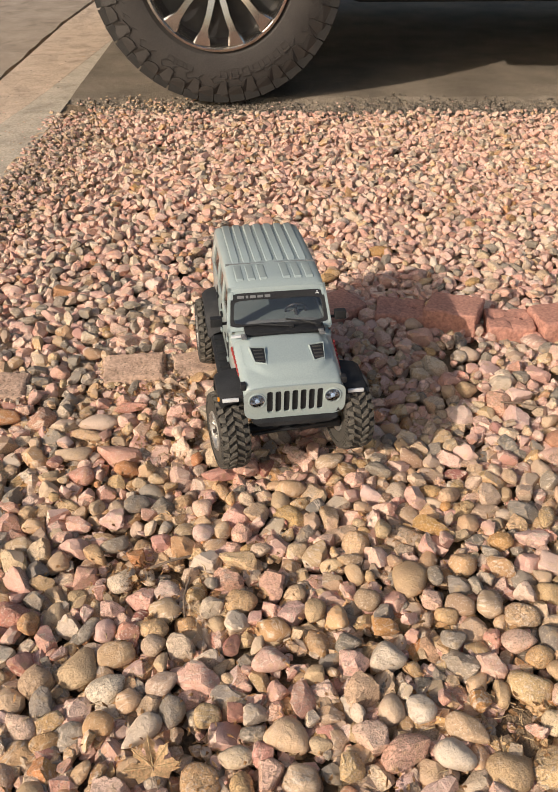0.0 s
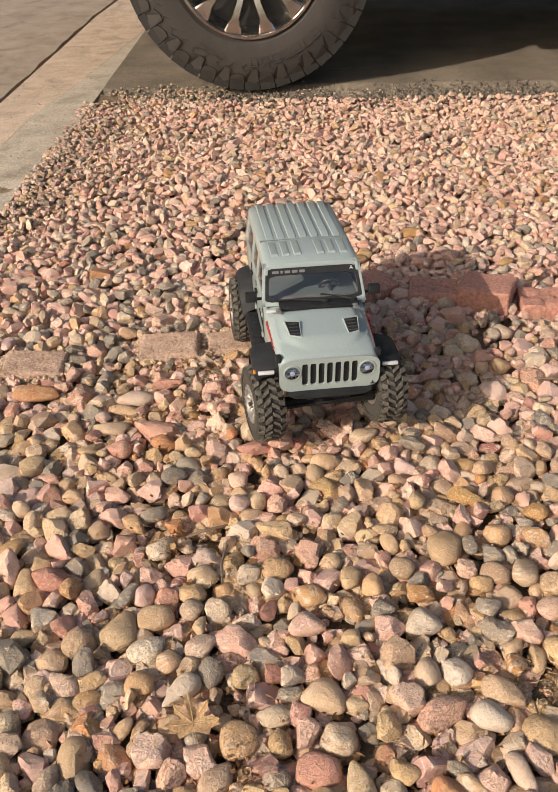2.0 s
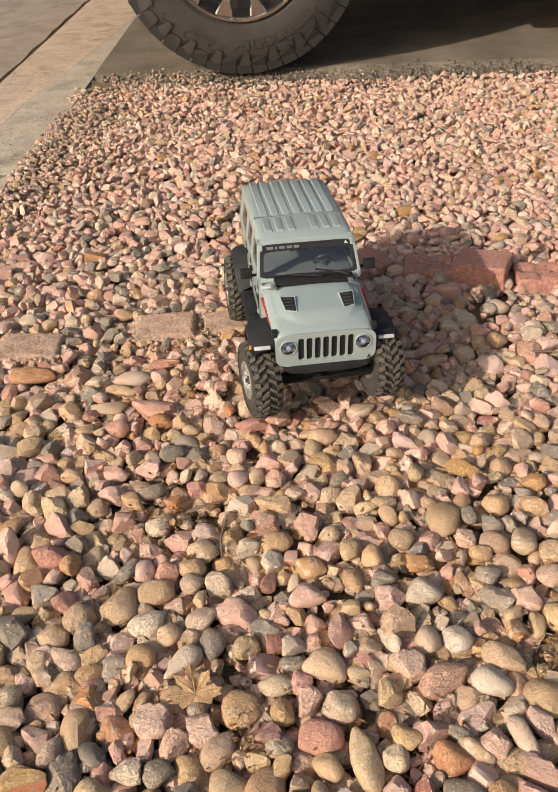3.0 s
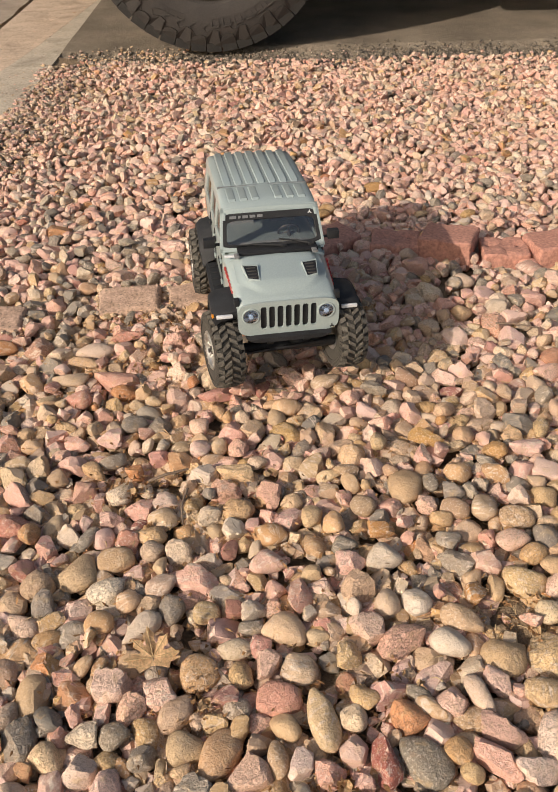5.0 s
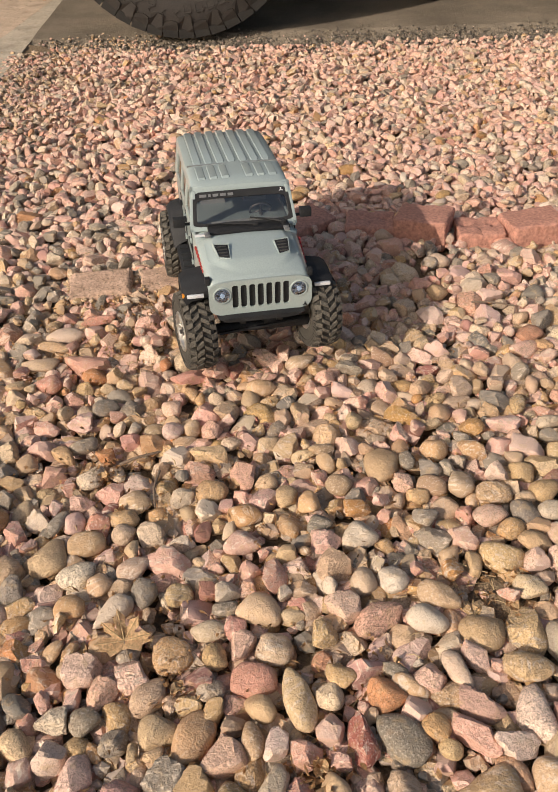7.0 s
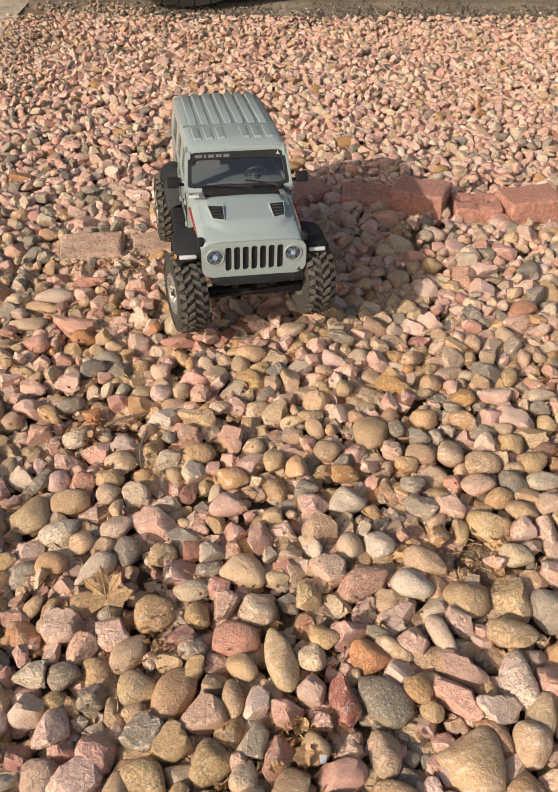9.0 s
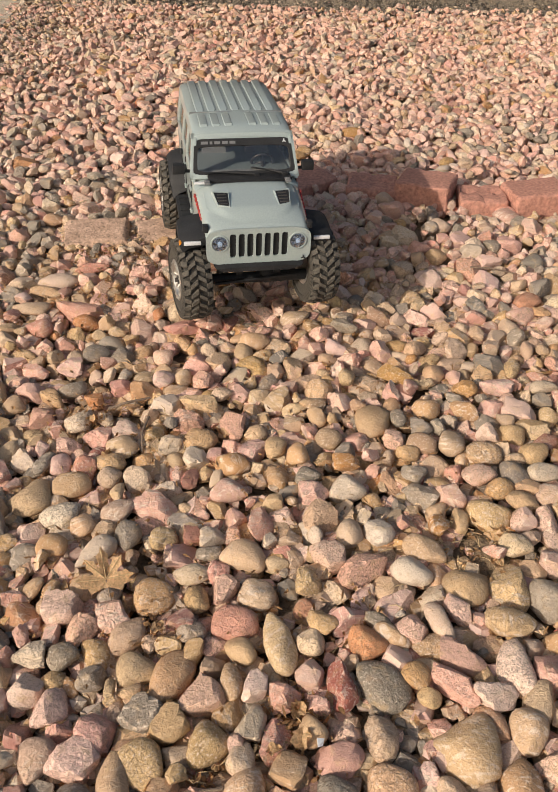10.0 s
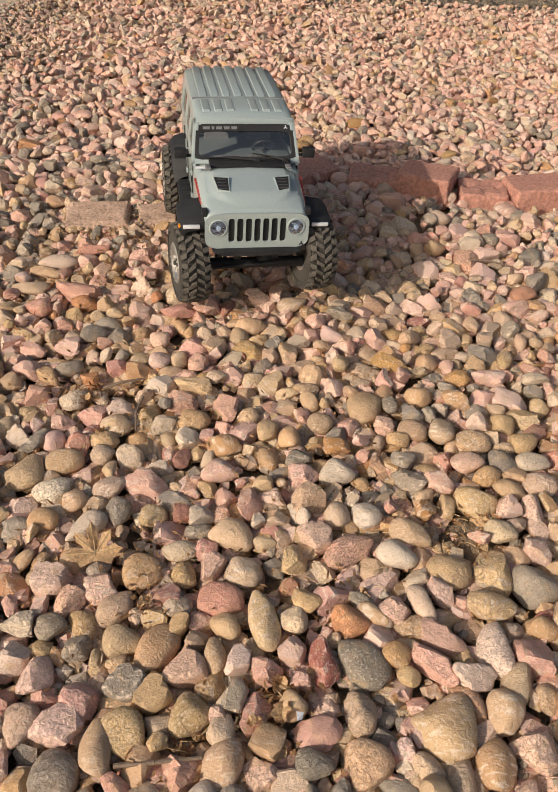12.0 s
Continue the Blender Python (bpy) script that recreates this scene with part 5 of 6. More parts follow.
set_stone(-0.043, 0.511, 0.024, 0.022, 3, "red", 1)
set_stone(-0.023, 0.507, 0.030, 0.022, 13, "pale", 1)
set_stone(0.014, 0.483, 0.052, 0.042, -32, "tan")
set_stone(-0.042, 0.459, 0.040, 0.025, -2, "pale")
set_stone(-0.025, 0.484, 0.029, 0.019, 13, "grey")
set_stone(-0.080, 0.432, 0.043, 0.045, 3, "tan")
set_stone(-0.035, 0.427, 0.026, 0.032, 3, "ochre")
set_stone(-0.006, 0.437, 0.035, 0.028, 83, "pink", 1)
set_stone(0.028, 0.431, 0.039, 0.036, 3, "tan")
set_stone(-0.173, 0.415, 0.042, 0.040, 3, "pink", 1)
set_stone(-0.149, 0.386, 0.034, 0.026, 63, "pink", 1)
set_stone(-0.119, 0.406, 0.039, 0.043, 3, "pink", 1)
set_stone(-0.102, 0.384, 0.047, 0.031, 48, "buff")
set_stone(-0.051, 0.400, 0.029, 0.022, 3, "red", 1)
set_stone(-0.038, 0.386, 0.030, 0.023, 8, "grey")
set_stone(0.006, 0.398, 0.047, 0.037, -2, "pink")
set_stone(0.050, 0.372, 0.070, 0.030, 103, "tan")
set_stone(-0.087, 0.349, 0.040, 0.037, 3, "tan")
set_stone(-0.054, 0.337, 0.057, 0.036, 68, "tan")
set_stone(-0.130, 0.337, 0.028, 0.025, 3, "grey", 1)
set_stone(-0.193, 0.360, 0.032, 0.024, 3, "pale", 1)
set_stone(-0.160, 0.359, 0.031, 0.028, 3, "grey")
set_stone(-0.190, 0.327, 0.035, 0.034, 3, "pink", 1)
set_stone(-0.161, 0.308, 0.041, 0.033, 83, "pink", 1)
set_stone(-0.024, 0.316, 0.043, 0.042, 43, "pink", 1)
set_stone(-0.076, 0.302, 0.038, 0.036, 63, "grey", 1)
set_stone(-0.115, 0.285, 0.037, 0.035, 53, "pink", 1)
set_stone(-0.131, 0.258, 0.045, 0.039, 53, "pink", 1)
set_stone(-0.166, 0.259, 0.042, 0.034, 83, "buff")
set_stone(-0.071, 0.253, 0.047, 0.040, -57, "tan")
set_stone(-0.094, 0.238, 0.051, 0.028, 93, "tan")
set_stone(-0.014, 0.273, 0.040, 0.043, 3, "tan")
set_stone(0.024, 0.290, 0.037, 0.025, 73, "pale", 1)
set_stone(0.004, 0.331, 0.038, 0.021, 98, "buff")
set_stone(0.027, 0.325, 0.033, 0.023, 83, "pink", 1)
set_stone(0.055, 0.317, 0.030, 0.028, 3, "pink", 1)
set_stone(-0.125, 0.218, 0.040, 0.042, 3, "grey")
set_stone(0.015, 0.256, 0.031, 0.025, 83, "tan")
set_stone(0.057, 0.251, 0.033, 0.030, 63, "ochre", 1)
set_stone(-0.051, 0.291, 0.038, 0.037, 33, "tan", 1)
set_stone(0.257, 0.571, 0.033, 0.034, 3, "pink", 1)
set_stone(0.296, 0.542, 0.053, 0.042, -12, "tan")
set_stone(0.212, 0.487, 0.051, 0.032, -37, "buff")
set_stone(0.194, 0.458, 0.045, 0.034, -32, "pale")
set_stone(0.141, 0.463, 0.056, 0.034, 23, "pink", 1)
set_stone(0.249, 0.443, 0.053, 0.050, 63, "tan")
set_stone(0.297, 0.444, 0.058, 0.050, 83, "tan", 1)
set_stone(0.344, 0.426, 0.056, 0.045, 3, "grey")
set_stone(0.286, 0.396, 0.052, 0.031, -12, "tan")
set_stone(0.184, 0.389, 0.036, 0.033, 63, "pink", 1)
set_stone(0.212, 0.394, 0.046, 0.022, -67, "pale")
set_stone(0.139, 0.371, 0.039, 0.034, 3, "ochre")
set_stone(0.146, 0.328, 0.058, 0.040, -42, "grey")
set_stone(0.179, 0.335, 0.028, 0.025, 3, "ochre")
set_stone(0.108, 0.327, 0.052, 0.026, 98, "red", 1)
set_stone(0.216, 0.327, 0.054, 0.027, -32, "pink", 1)
set_stone(0.228, 0.356, 0.047, 0.028, -27, "pink", 1)
set_stone(0.279, 0.348, 0.060, 0.037, 83, "pink")
set_stone(0.318, 0.339, 0.040, 0.040, 3, "pink", 1)
set_stone(0.142, 0.276, 0.044, 0.029, 98, "buff")
set_stone(0.216, 0.266, 0.060, 0.062, 3, "tan", 0, 0.004)
set_stone(0.258, 0.234, 0.046, 0.036, 83, "tan")
set_stone(0.276, 0.284, 0.045, 0.035, 73, "tan")
set_stone(0.102, 0.256, 0.044, 0.034, 13, "pink", 1)
set_stone(0.098, 0.231, 0.034, 0.029, 3, "grey")
set_stone(0.143, 0.231, 0.047, 0.044, 63, "buff")
set_stone(0.297, 0.248, 0.050, 0.039, -12, "pink", 1)
set_stone(0.081, 0.373, 0.028, 0.029, 3, "tan")
set_stone(0.079, 0.341, 0.032, 0.027, 73, "pink", 1)
set_stone(0.092, 0.394, 0.033, 0.025, -42, "tan")
set_stone(0.131, 0.511, 0.037, 0.029, 83, "tan")
set_stone(0.165, 0.513, 0.034, 0.034, 33, "pale")
set_stone(0.097, 0.533, 0.038, 0.037, 43, "buff", 1)
set_stone(0.106, 0.477, 0.038, 0.035, 18, "pink", 1)
set_stone(0.082, 0.443, 0.028, 0.029, 3, "tan", 1)
set_stone(0.234, 0.523, 0.030, 0.025, 73, "ochre", 1)
set_stone(0.315, 0.493, 0.038, 0.029, -22, "tan")
set_stone(0.355, 0.475, 0.036, 0.033, 63, "pink", 1)
set_stone(0.340, 0.561, 0.040, 0.029, -7, "tan")
set_stone(0.380, 0.571, 0.046, 0.034, 3, "buff")
set_stone(-0.209, 0.705, 0.037, 0.040, 3, "pale")
set_stone(-0.258, 0.716, 0.038, 0.034, 23, "pink", 1)
set_stone(-0.284, 0.766, 0.045, 0.028, -7, "pink", 1)
set_stone(-0.227, 0.769, 0.041, 0.025, 33, "grey")
set_stone(-0.193, 0.745, 0.026, 0.024, 3, "ochre", 1)
set_stone(-0.240, 0.819, 0.036, 0.030, 3, "pink", 1)
set_stone(-0.143, 0.655, 0.041, 0.037, 3, "tan")
set_stone(-0.178, 0.674, 0.037, 0.032, -12, "pink", 1)
set_stone(-0.139, 0.682, 0.041, 0.027, -7, "pink", 1)
set_stone(-0.211, 0.657, 0.031, 0.024, 3, "pink", 1)
set_stone(-0.215, 0.624, 0.032, 0.028, 83, "pink")
set_stone(-0.234, 0.623, 0.040, 0.018, 68, "grey")
set_stone(-0.195, 0.590, 0.045, 0.033, 13, "tan")
set_stone(-0.157, 0.627, 0.043, 0.027, -7, "tan")
set_stone(-0.152, 0.603, 0.031, 0.028, 3, "buff")
set_stone(-0.118, 0.600, 0.036, 0.036, -17, "pale", 1)
set_stone(-0.084, 0.660, 0.031, 0.028, 13, "pale", 1)
set_stone(-0.096, 0.739, 0.041, 0.038, 63, "pale", 1)
set_stone(-0.129, 0.766, 0.038, 0.030, 3, "ochre", 1)
set_stone(-0.158, 0.773, 0.034, 0.024, 18, "pink", 1)
set_stone(-0.104, 0.786, 0.030, 0.029, 3, "pink")
set_stone(-0.110, 0.836, 0.036, 0.029, 83, "pink")
set_stone(-0.064, 0.707, 0.043, 0.029, 3, "pink", 1)
set_stone(-0.052, 0.736, 0.051, 0.028, -2, "tan", 1)
set_stone(-0.046, 0.668, 0.043, 0.035, 3, "tan")
set_stone(-0.050, 0.635, 0.033, 0.030, 48, "pale", 1)
set_stone(-0.003, 0.697, 0.041, 0.042, -37, "pink", 1)
set_stone(-0.003, 0.625, 0.044, 0.033, -7, "ochre")
set_stone(0.022, 0.651, 0.037, 0.033, 63, "pink", 1)
set_stone(0.049, 0.650, 0.036, 0.027, 83, "tan")
set_stone(-0.006, 0.582, 0.045, 0.035, -7, "pink")
set_stone(-0.049, 0.789, 0.035, 0.029, 63, "pink", 1)
set_stone(-0.022, 0.752, 0.028, 0.021, 3, "buff")
set_stone(-0.030, 0.831, 0.040, 0.034, 63, "tan", 1)
set_stone(-0.094, 0.955, 0.041, 0.037, 3, "tan")
set_stone(-0.305, 0.911, 0.044, 0.033, 3, "pink")
set_stone(-0.206, 0.847, 0.040, 0.032, 13, "grey")
set_stone(0.178, 0.704, 0.061, 0.047, 83, "tan")
set_stone(0.118, 0.669, 0.035, 0.031, 3, "buff")
set_stone(0.078, 0.640, 0.036, 0.028, 83, "tan")
set_stone(0.137, 0.625, 0.033, 0.022, 3, "ochre", 1)
set_stone(0.088, 0.602, 0.032, 0.027, 8, "grey")
set_stone(0.095, 0.576, 0.037, 0.030, 3, "pink", 1)
set_stone(0.136, 0.585, 0.044, 0.042, -7, "pale")
set_stone(0.252, 0.730, 0.037, 0.035, -37, "tan")
set_stone(0.302, 0.721, 0.040, 0.032, -17, "tan", 1)
set_stone(0.204, 0.673, 0.031, 0.028, 63, "pink", 1)
set_stone(0.236, 0.660, 0.037, 0.029, -17, "buff")
set_stone(0.216, 0.643, 0.030, 0.024, 3, "tan")
set_stone(0.274, 0.664, 0.041, 0.034, 83, "tan")
set_stone(0.216, 0.608, 0.030, 0.029, -37, "grey")
set_stone(0.341, 0.732, 0.035, 0.032, 33, "pink", 1)
set_stone(0.378, 0.725, 0.047, 0.034, -22, "pink", 1)
set_stone(0.325, 0.682, 0.032, 0.034, 3, "pink", 1)
set_stone(0.358, 0.681, 0.033, 0.034, 3, "tan")
set_stone(0.312, 0.643, 0.044, 0.032, -7, "buff")
set_stone(0.379, 0.648, 0.040, 0.033, 28, "tan")
set_stone(0.298, 0.603, 0.044, 0.032, 3, "pink")
set_stone(0.343, 0.607, 0.044, 0.033, -57, "grey")
set_stone(0.380, 0.609, 0.044, 0.028, 3, "pale")
set_stone(0.318, 0.582, 0.035, 0.028, 18, "tan")
set_stone(0.422, 0.775, 0.043, 0.023, 3, "pale")
set_stone(0.363, 0.831, 0.049, 0.035, -12, "grey", 1)
set_stone(0.389, 0.817, 0.039, 0.022, 73, "tan")
set_stone(0.312, 0.769, 0.035, 0.032, -12, "ochre", 1)
set_stone(0.358, 0.774, 0.050, 0.027, -7, "pink", 1)
set_stone(0.413, 0.746, 0.028, 0.019, 3, "grey", 1)
set_stone(0.239, 0.690, 0.030, 0.023, -17, "grey", 1)
set_stone(0.211, 0.706, 0.032, 0.020, 93, "grey")
# round the toy and along the bricks
set_stone(-0.299, 1.040, 0.065, 0.038, 5, "pale")
set_stone(-0.310, 1.004, 0.050, 0.022, -16, "tan")
set_stone(-0.327, 0.959, 0.060, 0.031, -9, "buff")
set_stone(-0.286, 0.947, 0.000, 0.000, 10, "tan")
set_stone(-0.252, 0.956, 0.078, 0.048, -25, "pink", 1)
set_stone(-0.235, 0.929, 0.040, 0.035, 14, "ochre")
set_stone(-0.212, 1.003, 0.000, 0.000, 3, "pale", 1)
set_stone(-0.165, 1.070, 0.045, 0.039, 3, "pink", 1)
set_stone(-0.249, 1.047, 0.038, 0.034, -12, "pink", 1)
set_stone(-0.251, 1.080, 0.055, 0.020, 7, "pink", 1)
set_stone(-0.147, 0.908, 0.040, 0.039, 9, "pink", 1)
set_stone(-0.143, 0.943, 0.000, 0.000, 5, "grey")
set_stone(-0.126, 0.941, 0.018, 0.029, -2, "ochre")
set_stone(-0.167, 0.842, 0.030, 0.028, -17, "grey", 1)
set_stone(-0.196, 0.866, 0.000, 0.000, -13, "buff")
set_stone(-0.193, 0.787, 0.000, 0.000, 6, "ochre")
set_stone(-0.059, 0.825, 0.044, 0.045, -5, "pink", 1)
set_stone(-0.053, 0.761, 0.000, 0.000, 3, "pink", 1)
set_stone(-0.086, 0.912, 0.060, 0.025, 19, "pink", 1)
set_stone(0.306, 1.025, 0.000, 0.000, 13, "pale", 1)
set_stone(0.359, 1.245, 0.040, 0.038, -25, "buff")
set_stone(0.289, 1.210, 0.057, 0.048, -3, "pale", 1)
set_stone(0.334, 1.133, 0.034, 0.036, 24, "tan")
set_stone(0.276, 1.309, 0.048, 0.045, 12, "pink", 1)
set_stone(0.389, 1.094, 0.057, 0.054, -12, "pink", 1)
set_stone(0.425, 1.033, 0.000, 0.000, 17, "pale")
set_stone(0.457, 0.990, 0.046, 0.038, 5, "ochre")
set_stone(0.413, 1.080, 0.000, 0.000, -2, "pink", 1)
set_stone(0.546, 1.311, 0.060, 0.045, 6, "pink", 1)
set_stone(0.491, 1.286, 0.050, 0.038, -13, "pink")
set_stone(0.406, 1.165, 0.048, 0.031, -8, "pale", 1)
set_stone(0.239, 1.532, 0.045, 0.031, -12, "pink", 1)
set_stone(0.278, 1.511, 0.032, 0.020, 22, "pink", 1)
set_stone(0.235, 1.666, 0.054, 0.035, 6, "ochre")
set_stone(0.120, 1.557, 0.038, 0.027, 1, "ochre")
set_stone(0.173, 1.599, 0.022, 0.027, 13, "pale", 1)
set_stone(0.270, 1.351, 0.036, 0.036, -21, "buff")
set_stone(0.318, 1.350, 0.036, 0.040, 20, "red", 1)
set_stone(0.392, 1.326, 0.024, 0.031, 18, "pale", 1)
set_stone(0.429, 1.295, 0.000, 0.000, -3, "pink", 1)
set_stone(0.205, 1.302, 0.034, 0.038, 11, "pink", 1)
set_stone(0.239, 1.271, 0.030, 0.034, -6, "pink", 1)
set_stone(0.386, 1.183, 0.044, 0.038, 24, "pink", 1)
set_stone(0.340, 1.234, 0.030, 0.029, -13, "grey")
set_stone(0.257, 1.178, 0.034, 0.025, -7, "pale", 1)
set_stone(0.309, 1.159, 0.040, 0.045, -5, "pink", 1)
set_stone(0.271, 1.090, 0.034, 0.031, 20, "buff", 1)
set_stone(0.234, 1.106, 0.026, 0.025, 21, "tan")
set_stone(0.241, 1.025, 0.000, 0.000, -2, "ochre")
set_stone(0.310, 1.061, 0.046, 0.045, 1, "pink", 1)
set_stone(0.420, 1.113, 0.050, 0.034, 3, "pink", 1)
set_stone(0.468, 1.180, 0.046, 0.049, 6, "pink", 1)
set_stone(0.406, 1.051, 0.048, 0.057, -6, "pink", 1)
set_stone(0.497, 1.119, 0.040, 0.038, 9, "grey")
set_stone(0.494, 1.303, 0.042, 0.034, -24, "pink")
set_stone(0.531, 1.243, 0.040, 0.049, -6, "pink", 1)
set_stone(0.391, 1.143, 0.040, 0.034, 18, "pale", 1)
set_stone(0.454, 1.512, 0.028, 0.034, 15, "pale", 1)
set_stone(0.417, 1.518, 0.034, 0.025, 20, "ochre")
set_stone(0.472, 1.657, 0.034, 0.029, -22, "pale", 1)
set_stone(0.586, 1.563, 0.038, 0.034, -6, "buff")
set_stone(0.593, 1.701, 0.034, 0.018, -13, "grey", 1)
set_stone(-0.529, 1.235, 0.038, 0.034, -16, "pale")
set_stone(-0.636, 1.427, 0.036, 0.034, 16, "pink", 1)
set_stone(-0.347, 1.244, 0.040, 0.029, -18, "ochre")
set_stone(-0.366, 1.305, 0.036, 0.034, -11, "pale", 1)
set_stone(-0.289, 1.293, 0.040, 0.045, -19, "pink", 1)
set_stone(-0.454, 1.487, 0.060, 0.038, -2, "ochre", 1)
set_stone(-0.397, 1.188, 0.036, 0.034, -25, "pink", 1)
set_stone(-0.360, 1.097, 0.024, 0.036, -14, "grey", 1)
set_stone(-0.395, 1.053, 0.040, 0.052, -17, "pink", 1)
set_stone(-0.475, 1.055, 0.082, 0.038, 1, "ochre")
set_stone(-0.270, 1.515, 0.036, 0.040, -16, "pink", 1)
set_stone(-0.210, 1.586, 0.030, 0.025, -21, "tan")
set_stone(-0.205, 1.411, 0.056, 0.040, -11, "pink", 1)
set_stone(-0.530, 1.391, 0.024, 0.022, 24, "grey", 1)
set_stone(-0.409, 1.452, 0.024, 0.020, 12, "pale")
set_stone(-0.393, 1.397, 0.026, 0.022, -9, "grey", 1)
set_stone(-0.423, 1.155, 0.034, 0.027, 22, "grey", 1)
set_stone(-0.341, 1.169, 0.030, 0.029, 16, "grey", 1)
set_stone(-0.278, 1.255, 0.020, 0.016, 8, "grey", 1)
set_stone(-0.380, 1.222, 0.024, 0.022, -14, "grey", 1)


def mixture(x, y):
    """How often each kind of stone lies here, how angular and how large."""
    far = min(1.0, max(0.0, (y - 1.05) / 0.40))
    near = {"buff": 0.17, "tan": 0.27, "pink": 0.25, "grey": 0.085, "pale": 0.07, "ochre": 0.07, "red": 0.012, "crumb": 0.0}
    away = {"buff": 0.06, "tan": 0.04, "pink": 0.66, "grey": 0.05, "pale": 0.17, "ochre": 0.03, "red": 0.010, "crumb": 0.0}
    mix = {k: near[k] * (1 - far) + away[k] * far for k in FAMILIES}
    dark = max(0.0, 1 - math.hypot((x + 0.33) / 0.30, (y - 1.42) / 0.48))
    mix["grey"] += 0.36 * dark
    mix["pink"] *= 1 + 0.9 * max(0.0, min(1.0, (y - 0.75) / 0.4)) * (1 - far)
    return mix


def scatter():
    """Fills the bed with stones, then pushes them apart until they only touch."""
    x0, x1, y0, y1 = KERB_X - 0.03, 1.30, -0.05, ROAD_Y + 0.01
    placed = [(s[0], s[1], 0.72 * math.sqrt(s[2] * s[3]) + 0.004) for s in STONES]
    cells = {}
    for px, py, r in placed:
        for a in (-1, 0, 1):
            for b in (-1, 0, 1):
                cells.setdefault((round(px / 0.07) + a, round(py / 0.07) + b), []).append((px, py, r))

    def taken(x, y):
        return any(math.hypot(x - px, y - py) < r for px, py, r in cells.get((round(x / 0.07), round(y / 0.07)), ()))

    def close(x, y):
        return any(math.hypot(x - px, y - py) < r + 0.030 for px, py, r in cells.get((round(x / 0.07), round(y / 0.07)), ()))

    y = y0
    while y < y1:
        size = float(np.interp(y, (0.35, 0.75, 1.1, 1.6, 2.6), (0.0182, 0.0163, 0.0136, 0.0117, 0.0101)))
        x = x0
        while x < x1:
            px, py = x + rnd.uniform(-0.4, 0.4) * size * 2, y + rnd.uniform(-0.4, 0.4) * size * 2
            x += size * 1.80
            if px < KERB_X - 0.03 + 0.0 or dirt(px, py) > rnd.random() * 0.8 or taken(px, py) or (fines(px, py) > 0.6 and rnd.random() < 0.35):
                continue
            mix = mixture(px, py)
            fam = rnd.choices(FAMILIES, [mix[k] for k in FAMILIES])[0]
            ang = 1 if rnd.random() < {"tan": 0.30, "pink": 1.0, "grey": 0.55, "pale": 0.75, "ochre": 0.4, "red": 0.8, "crumb": 1.0, "buff": 0.6}[fam] + 0.5 * (py > 0.95) else 0
            s = size * (0.80 if close(px, py) else 1.0) * (1 - 0.45 * fines(px, py)) * min(1.42, max(0.5, rnd.lognormvariate(0.0, 0.26)))
            stretch = rnd.uniform(1.0, 1.75)
            a, b = s * math.sqrt(stretch), s / math.sqrt(stretch)
            c = b * (rnd.uniform(0.72, 1.12) if py < 1.4 else rnd.uniform(0.62, 0.98))
            STONES.append([px, py, a, b, c, rnd.uniform(0, 360), rnd.gauss(0, 20 + 18 * ang), fam, ang, False, rnd.gauss(0, 0.0050) - (0.004 if close(px, py) else 0.0) + 0.004 * fines(px, py)])
        y += size * 1.70
    pos = np.array([s[:2] for s in STONES])
    rad = np.array([math.sqrt(s[2] * s[3]) * 0.93 for s in STONES])
    held = np.array([s[9] for s in STONES])
    cell = 0.07
    for turn in range(26):
        grid = {}
        keys = np.floor(pos / cell).astype(int)
        for i, (a, b) in enumerate(keys):
            grid.setdefault((a, b), []).append(i)
        move = np.zeros_like(pos)
        for (a, b), mine in grid.items():
            near = [j for da in (-1, 0, 1) for db in (-1, 0, 1) for j in grid.get((a + da, b + db), ())]
            p, q = pos[mine], pos[near]
            d = p[:, None, :] - q[None, :, :]
            dist = np.sqrt((d ** 2).sum(-1)) + 1e-6
            over = rad[mine][:, None] + rad[near][None, :] - dist
            over[over < 0] = 0
            over[np.array(mine)[:, None] == np.array(near)[None, :]] = 0
            w = np.where(held[near], 1.0, 0.5)[None, :]
            move[mine] += (d / dist[..., None] * (over * w)[..., None]).sum(1) * 0.6
        move[held] = 0
        pos += np.clip(move, -0.01, 0.01)
    for s, p in zip(STONES, pos):
        s[0], s[1] = float(p[0]), float(p[1])


scatter()


def under_brick(x, y, slack=0.0):
    for bx, by, length, depth, height, top, turn, *_ in BRICKS:
        d = Matrix.Rotation(-radians(turn), 2) @ Vector((x - bx, y - by))
        if abs(d.x) < length / 2 - 0.003 + slack and abs(d.y) < depth / 2 - 0.004 + slack:
            return True
    return False


def stone_matrix(s):
    x, y, a, b, c, turn, tilt, fam, ang, fixed, lift = s
    q = Euler((radians(tilt), radians(tilt * 0.6), radians(turn))).to_matrix()
    z = swell(x, y) - c * 0.92 + lift + 0.003
    if y > ROAD_Y - 0.12:
        z -= 0.004
    return Matrix.Translation((x, y, z)) @ q.to_4x4() @ Matrix.Diagonal((a, b, c, 1))


# one joined mesh for what cannot be counted: the far stones and a lower layer under all
verts, tris, mats, base = [], [], [], 0


def pour(s, fine):
    global base
    i = rnd.randrange(N_SHAPES)
    co, tri = SHAPES[(s[8], fine)][i]
    m = np.array(stone_matrix(s))
    verts.append(co @ m[:3, :3].T + m[:3, 3])
    tris.append(tri + base)
    mats.append(np.full(len(tri), FAMILIES.index(s[7])))
    base += len(co)


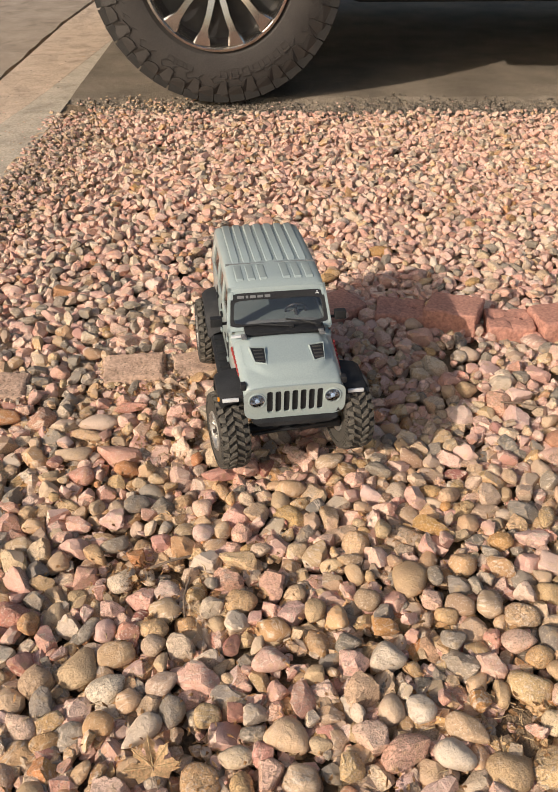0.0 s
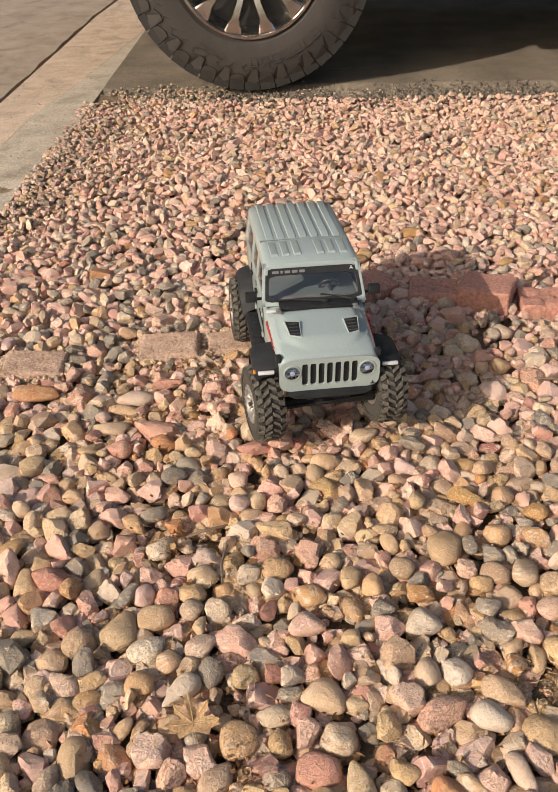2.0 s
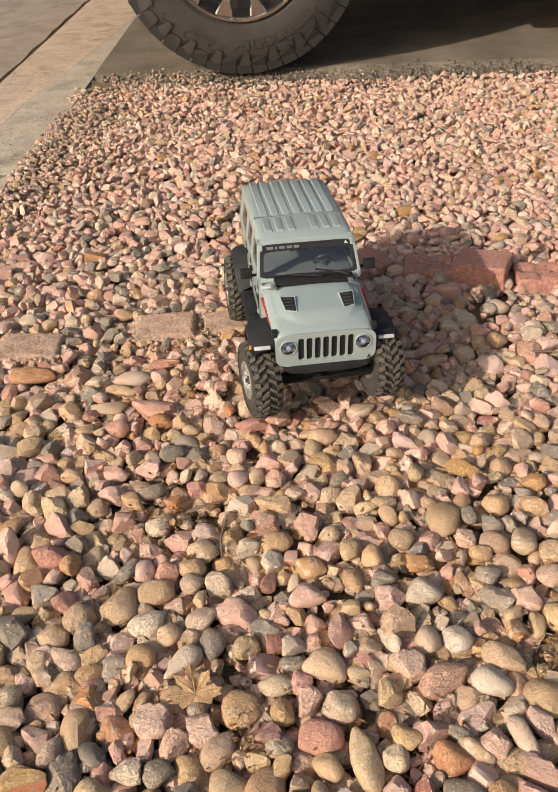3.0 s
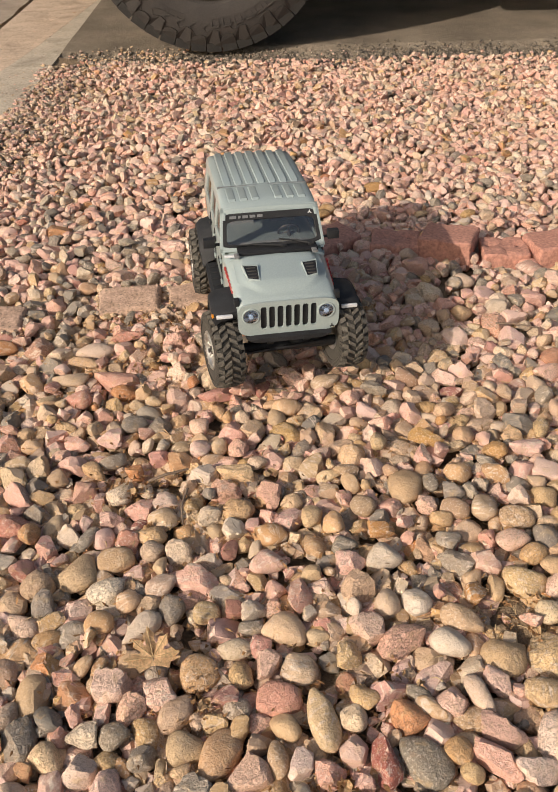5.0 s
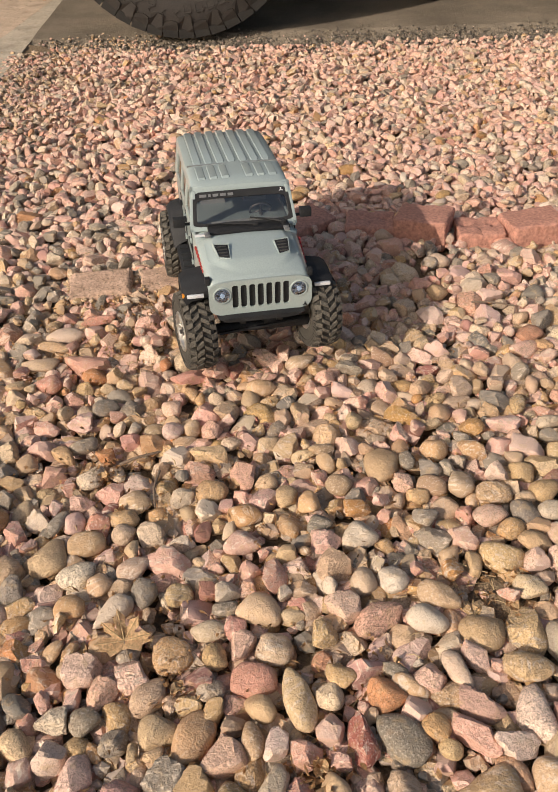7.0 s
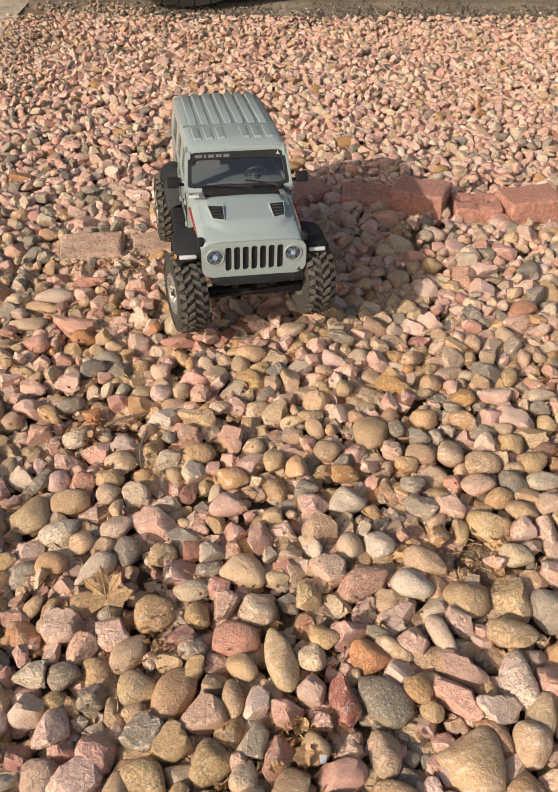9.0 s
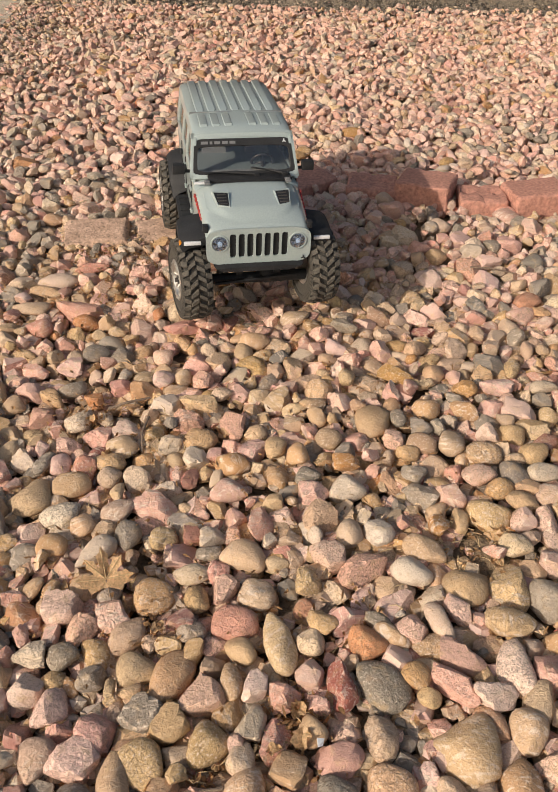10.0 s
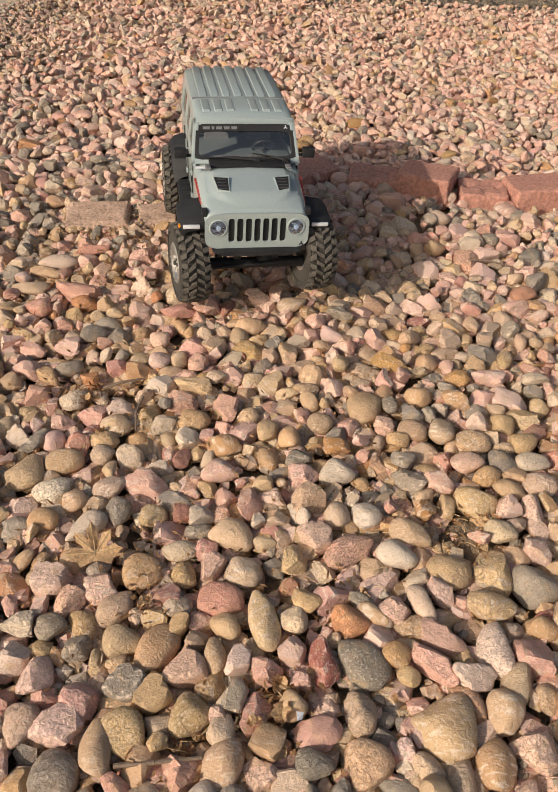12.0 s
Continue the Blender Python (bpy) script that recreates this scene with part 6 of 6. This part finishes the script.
order = sorted((i for i, s in enumerate(STONES) if not under_brick(s[0], s[1])), key=lambda i: (not STONES[i][9], abs(STONES[i][0] - 0.07) * 0.8 + abs(STONES[i][1] - 0.30)))
ONE_BY_ONE = order[:300]
for i in order[300:]:
    s = STONES[i]
    pour(s, 1 if s[1] < 1.05 and abs(s[0] - 0.07) < 0.50 else 0 if s[1] < 2.0 and abs(s[0] - 0.10) < 0.75 else 2)
for k in range(9500):
    x, y = rnd.uniform(KERB_X, 1.30), -0.05 + 2.76 * rnd.random() ** 1.1
    if dirt(x, y) > 0.55 * rnd.random():
        continue
    mix = mixture(x, y)
    s = rnd.uniform(0.007, 0.017)
    low = [x, y, s * 1.2, s, s * 0.8, rnd.uniform(0, 360), rnd.uniform(-30, 30), rnd.choices(FAMILIES, [mix[f] for f in FAMILIES])[0], rnd.randint(0, 1), False, -0.006 - 0.008 * rnd.random()]
    pour(low, 2)
# small stones that fill the gaps near by
for k in range(3200):
    x, y = rnd.uniform(-0.45, 0.60), 0.10 + 0.95 * rnd.random() ** 1.2
    if dirt(x, y) > 0.3 * rnd.random():
        continue
    mix = mixture(x, y)
    s = rnd.uniform(0.0045, 0.0095)
    pour([x, y, s * 1.2, s, s * 0.8, rnd.uniform(0, 360), rnd.uniform(-30, 30), rnd.choices(FAMILIES, [mix[f] for f in FAMILIES])[0], 1, False, -0.008 - 0.009 * rnd.random()], 2)
# crumbs in the bare places
for k in range(14000):
    x, y = (rnd.uniform(KERB_X, 0.5), rnd.uniform(0.2, 2.7)) if k % 2 else (rnd.uniform(KERB_X, -0.4), rnd.uniform(1.5, 2.72))
    if k % 9 == 0:
        x, y = rnd.gauss(-0.20, 0.06), rnd.gauss(1.125, 0.022)
    elif dirt(x, y) <= 0 and fines(x, y) < rnd.random():
        continue
    s = rnd.uniform(0.0022, 0.0075)
    pour([x, y, s * 1.2, s, s * 0.8, rnd.uniform(0, 360), 0, rnd.choice(("pink", "tan", "grey", "buff")), 1, False, (0.020 if k % 9 == 0 else 0.0) * rnd.random() - 0.030 + 0.020 * max(fines(x, y), min(1.0, max(0.0, dirt(x, y) * 2.5)) * 0.7) + 0.016 * math.exp(-max(0.0, x - KERB_X) / 0.07)], 2)
# small stones lying up against the concrete
for k in range(1900):
    x, y = KERB_X - 0.03 + abs(rnd.gauss(0, 0.13)), rnd.uniform(1.2, 2.70)
    s = rnd.uniform(0.0035, 0.0085)
    pour([x, y, s * 1.25, s, s * 0.8, rnd.uniform(0, 360), rnd.uniform(-25, 25), rnd.choices(("pink", "tan", "grey", "buff", "pale"), (0.4, 0.2, 0.15, 0.15, 0.1))[0], 1, False, s * 0.5 - 0.024 + 0.020 * fines(x, y) + 0.018 * math.exp(-max(0.0, x - KERB_X) / 0.07)], 2)
# grit strayed on to the concrete
for k in range(420):
    y = rnd.uniform(1.2, 3.6)
    x = KERB_X - 0.02 - abs(rnd.gauss(0, 0.11)) - 0.05 * (y < 2.0)
    s = rnd.uniform(0.0009, 0.0024)
    pour([x, y, s * 1.2, s, s * 0.7, rnd.uniform(0, 360), 0, rnd.choice(("tan", "grey", "buff", "crumb", "pink")), 1, False, 0.012 + s * 0.9 - swell(x, y)], 2)
# grit washed against the old bricks and over their edges
for bx, by, length, depth, height, top, turn, *_ in BRICKS[:3]:
    for k in range(170):
        side = rnd.choice((-1, 1))
        u, v = (rnd.uniform(-0.55, 0.55) * length, side * (depth / 2 + rnd.gauss(0, 0.005))) if rnd.random() < 0.7 else (side * (length / 2 + rnd.gauss(0, 0.005)), rnd.uniform(-0.5, 0.5) * depth)
        d = Matrix.Rotation(radians(turn), 2) @ Vector((u, v))
        s = rnd.uniform(0.0020, 0.0060) * (1.6 if rnd.random() < 0.15 else 1.0)
        inside = abs(u) < length / 2 - 0.004 and abs(v) < depth / 2 - 0.004
        x, y = bx + d.x, by + d.y
        if not inside:
            pour([x, y, s * 1.2, s, s * 0.8, rnd.uniform(0, 360), 0, rnd.choice(("pink", "tan", "grey", "buff", "tan")), 1, False, rnd.uniform(-0.010, 0.004) - swell(x, y)], 2)
# broken crumbs of asphalt along the edge of the drive
for k in range(5200):
    x, y = rnd.uniform(KERB_X + 0.03, 1.3), ROAD_Y + rnd.gauss(0.025, 0.034)
    d = y - ROAD_Y
    s = rnd.uniform(0.003, 0.009) * (1.0 if d < 0.03 else 0.6)
    pour([x, y, s * 1.2, s, s * 0.8, rnd.uniform(0, 360), rnd.uniform(-30, 30), rnd.choices(("crumb", "grey", "tan", "pink"), (0.93, 0.05, 0.0, 0.02) if x > -0.36 + 0.1 * rnd.random() else (0.22, 0.36, 0.30, 0.12))[0], 1, False, 0.002 + s * 0.7 + (asphalt_height(x, y) if d > edge_wander(x) else -0.010)], 2)
me = bpy.data.meshes.new("gravel")
V, T, M = np.concatenate(verts), np.concatenate(tris), np.concatenate(mats)
me.vertices.add(len(V))
me.vertices.foreach_set("co", V.ravel())
me.loops.add(len(T) * 3)
me.loops.foreach_set("vertex_index", T.ravel().astype(np.int32))
me.polygons.add(len(T))
me.polygons.foreach_set("loop_start", np.arange(0, len(T) * 3, 3, dtype=np.int32))
me.polygons.foreach_set("material_index", M.astype(np.int32))
for k in FAMILIES:
    me.materials.append(STONE_MANY[k])
me.update()
me.shade_smooth()
me.set_sharp_from_angle(angle=radians(27))
gravel = new("gravel", me)
gravel.parent = bed
tagged(gravel, "loose pink, tan and grey stones lying close together", kind="stuff")
for i in ONE_BY_ONE:
    s = STONES[i]
    ob = new("stone", share(s[7], s[8], rnd.randrange(N_SHAPES)))
    ob.parent = bed
    ob.matrix_basis = stone_matrix(s)
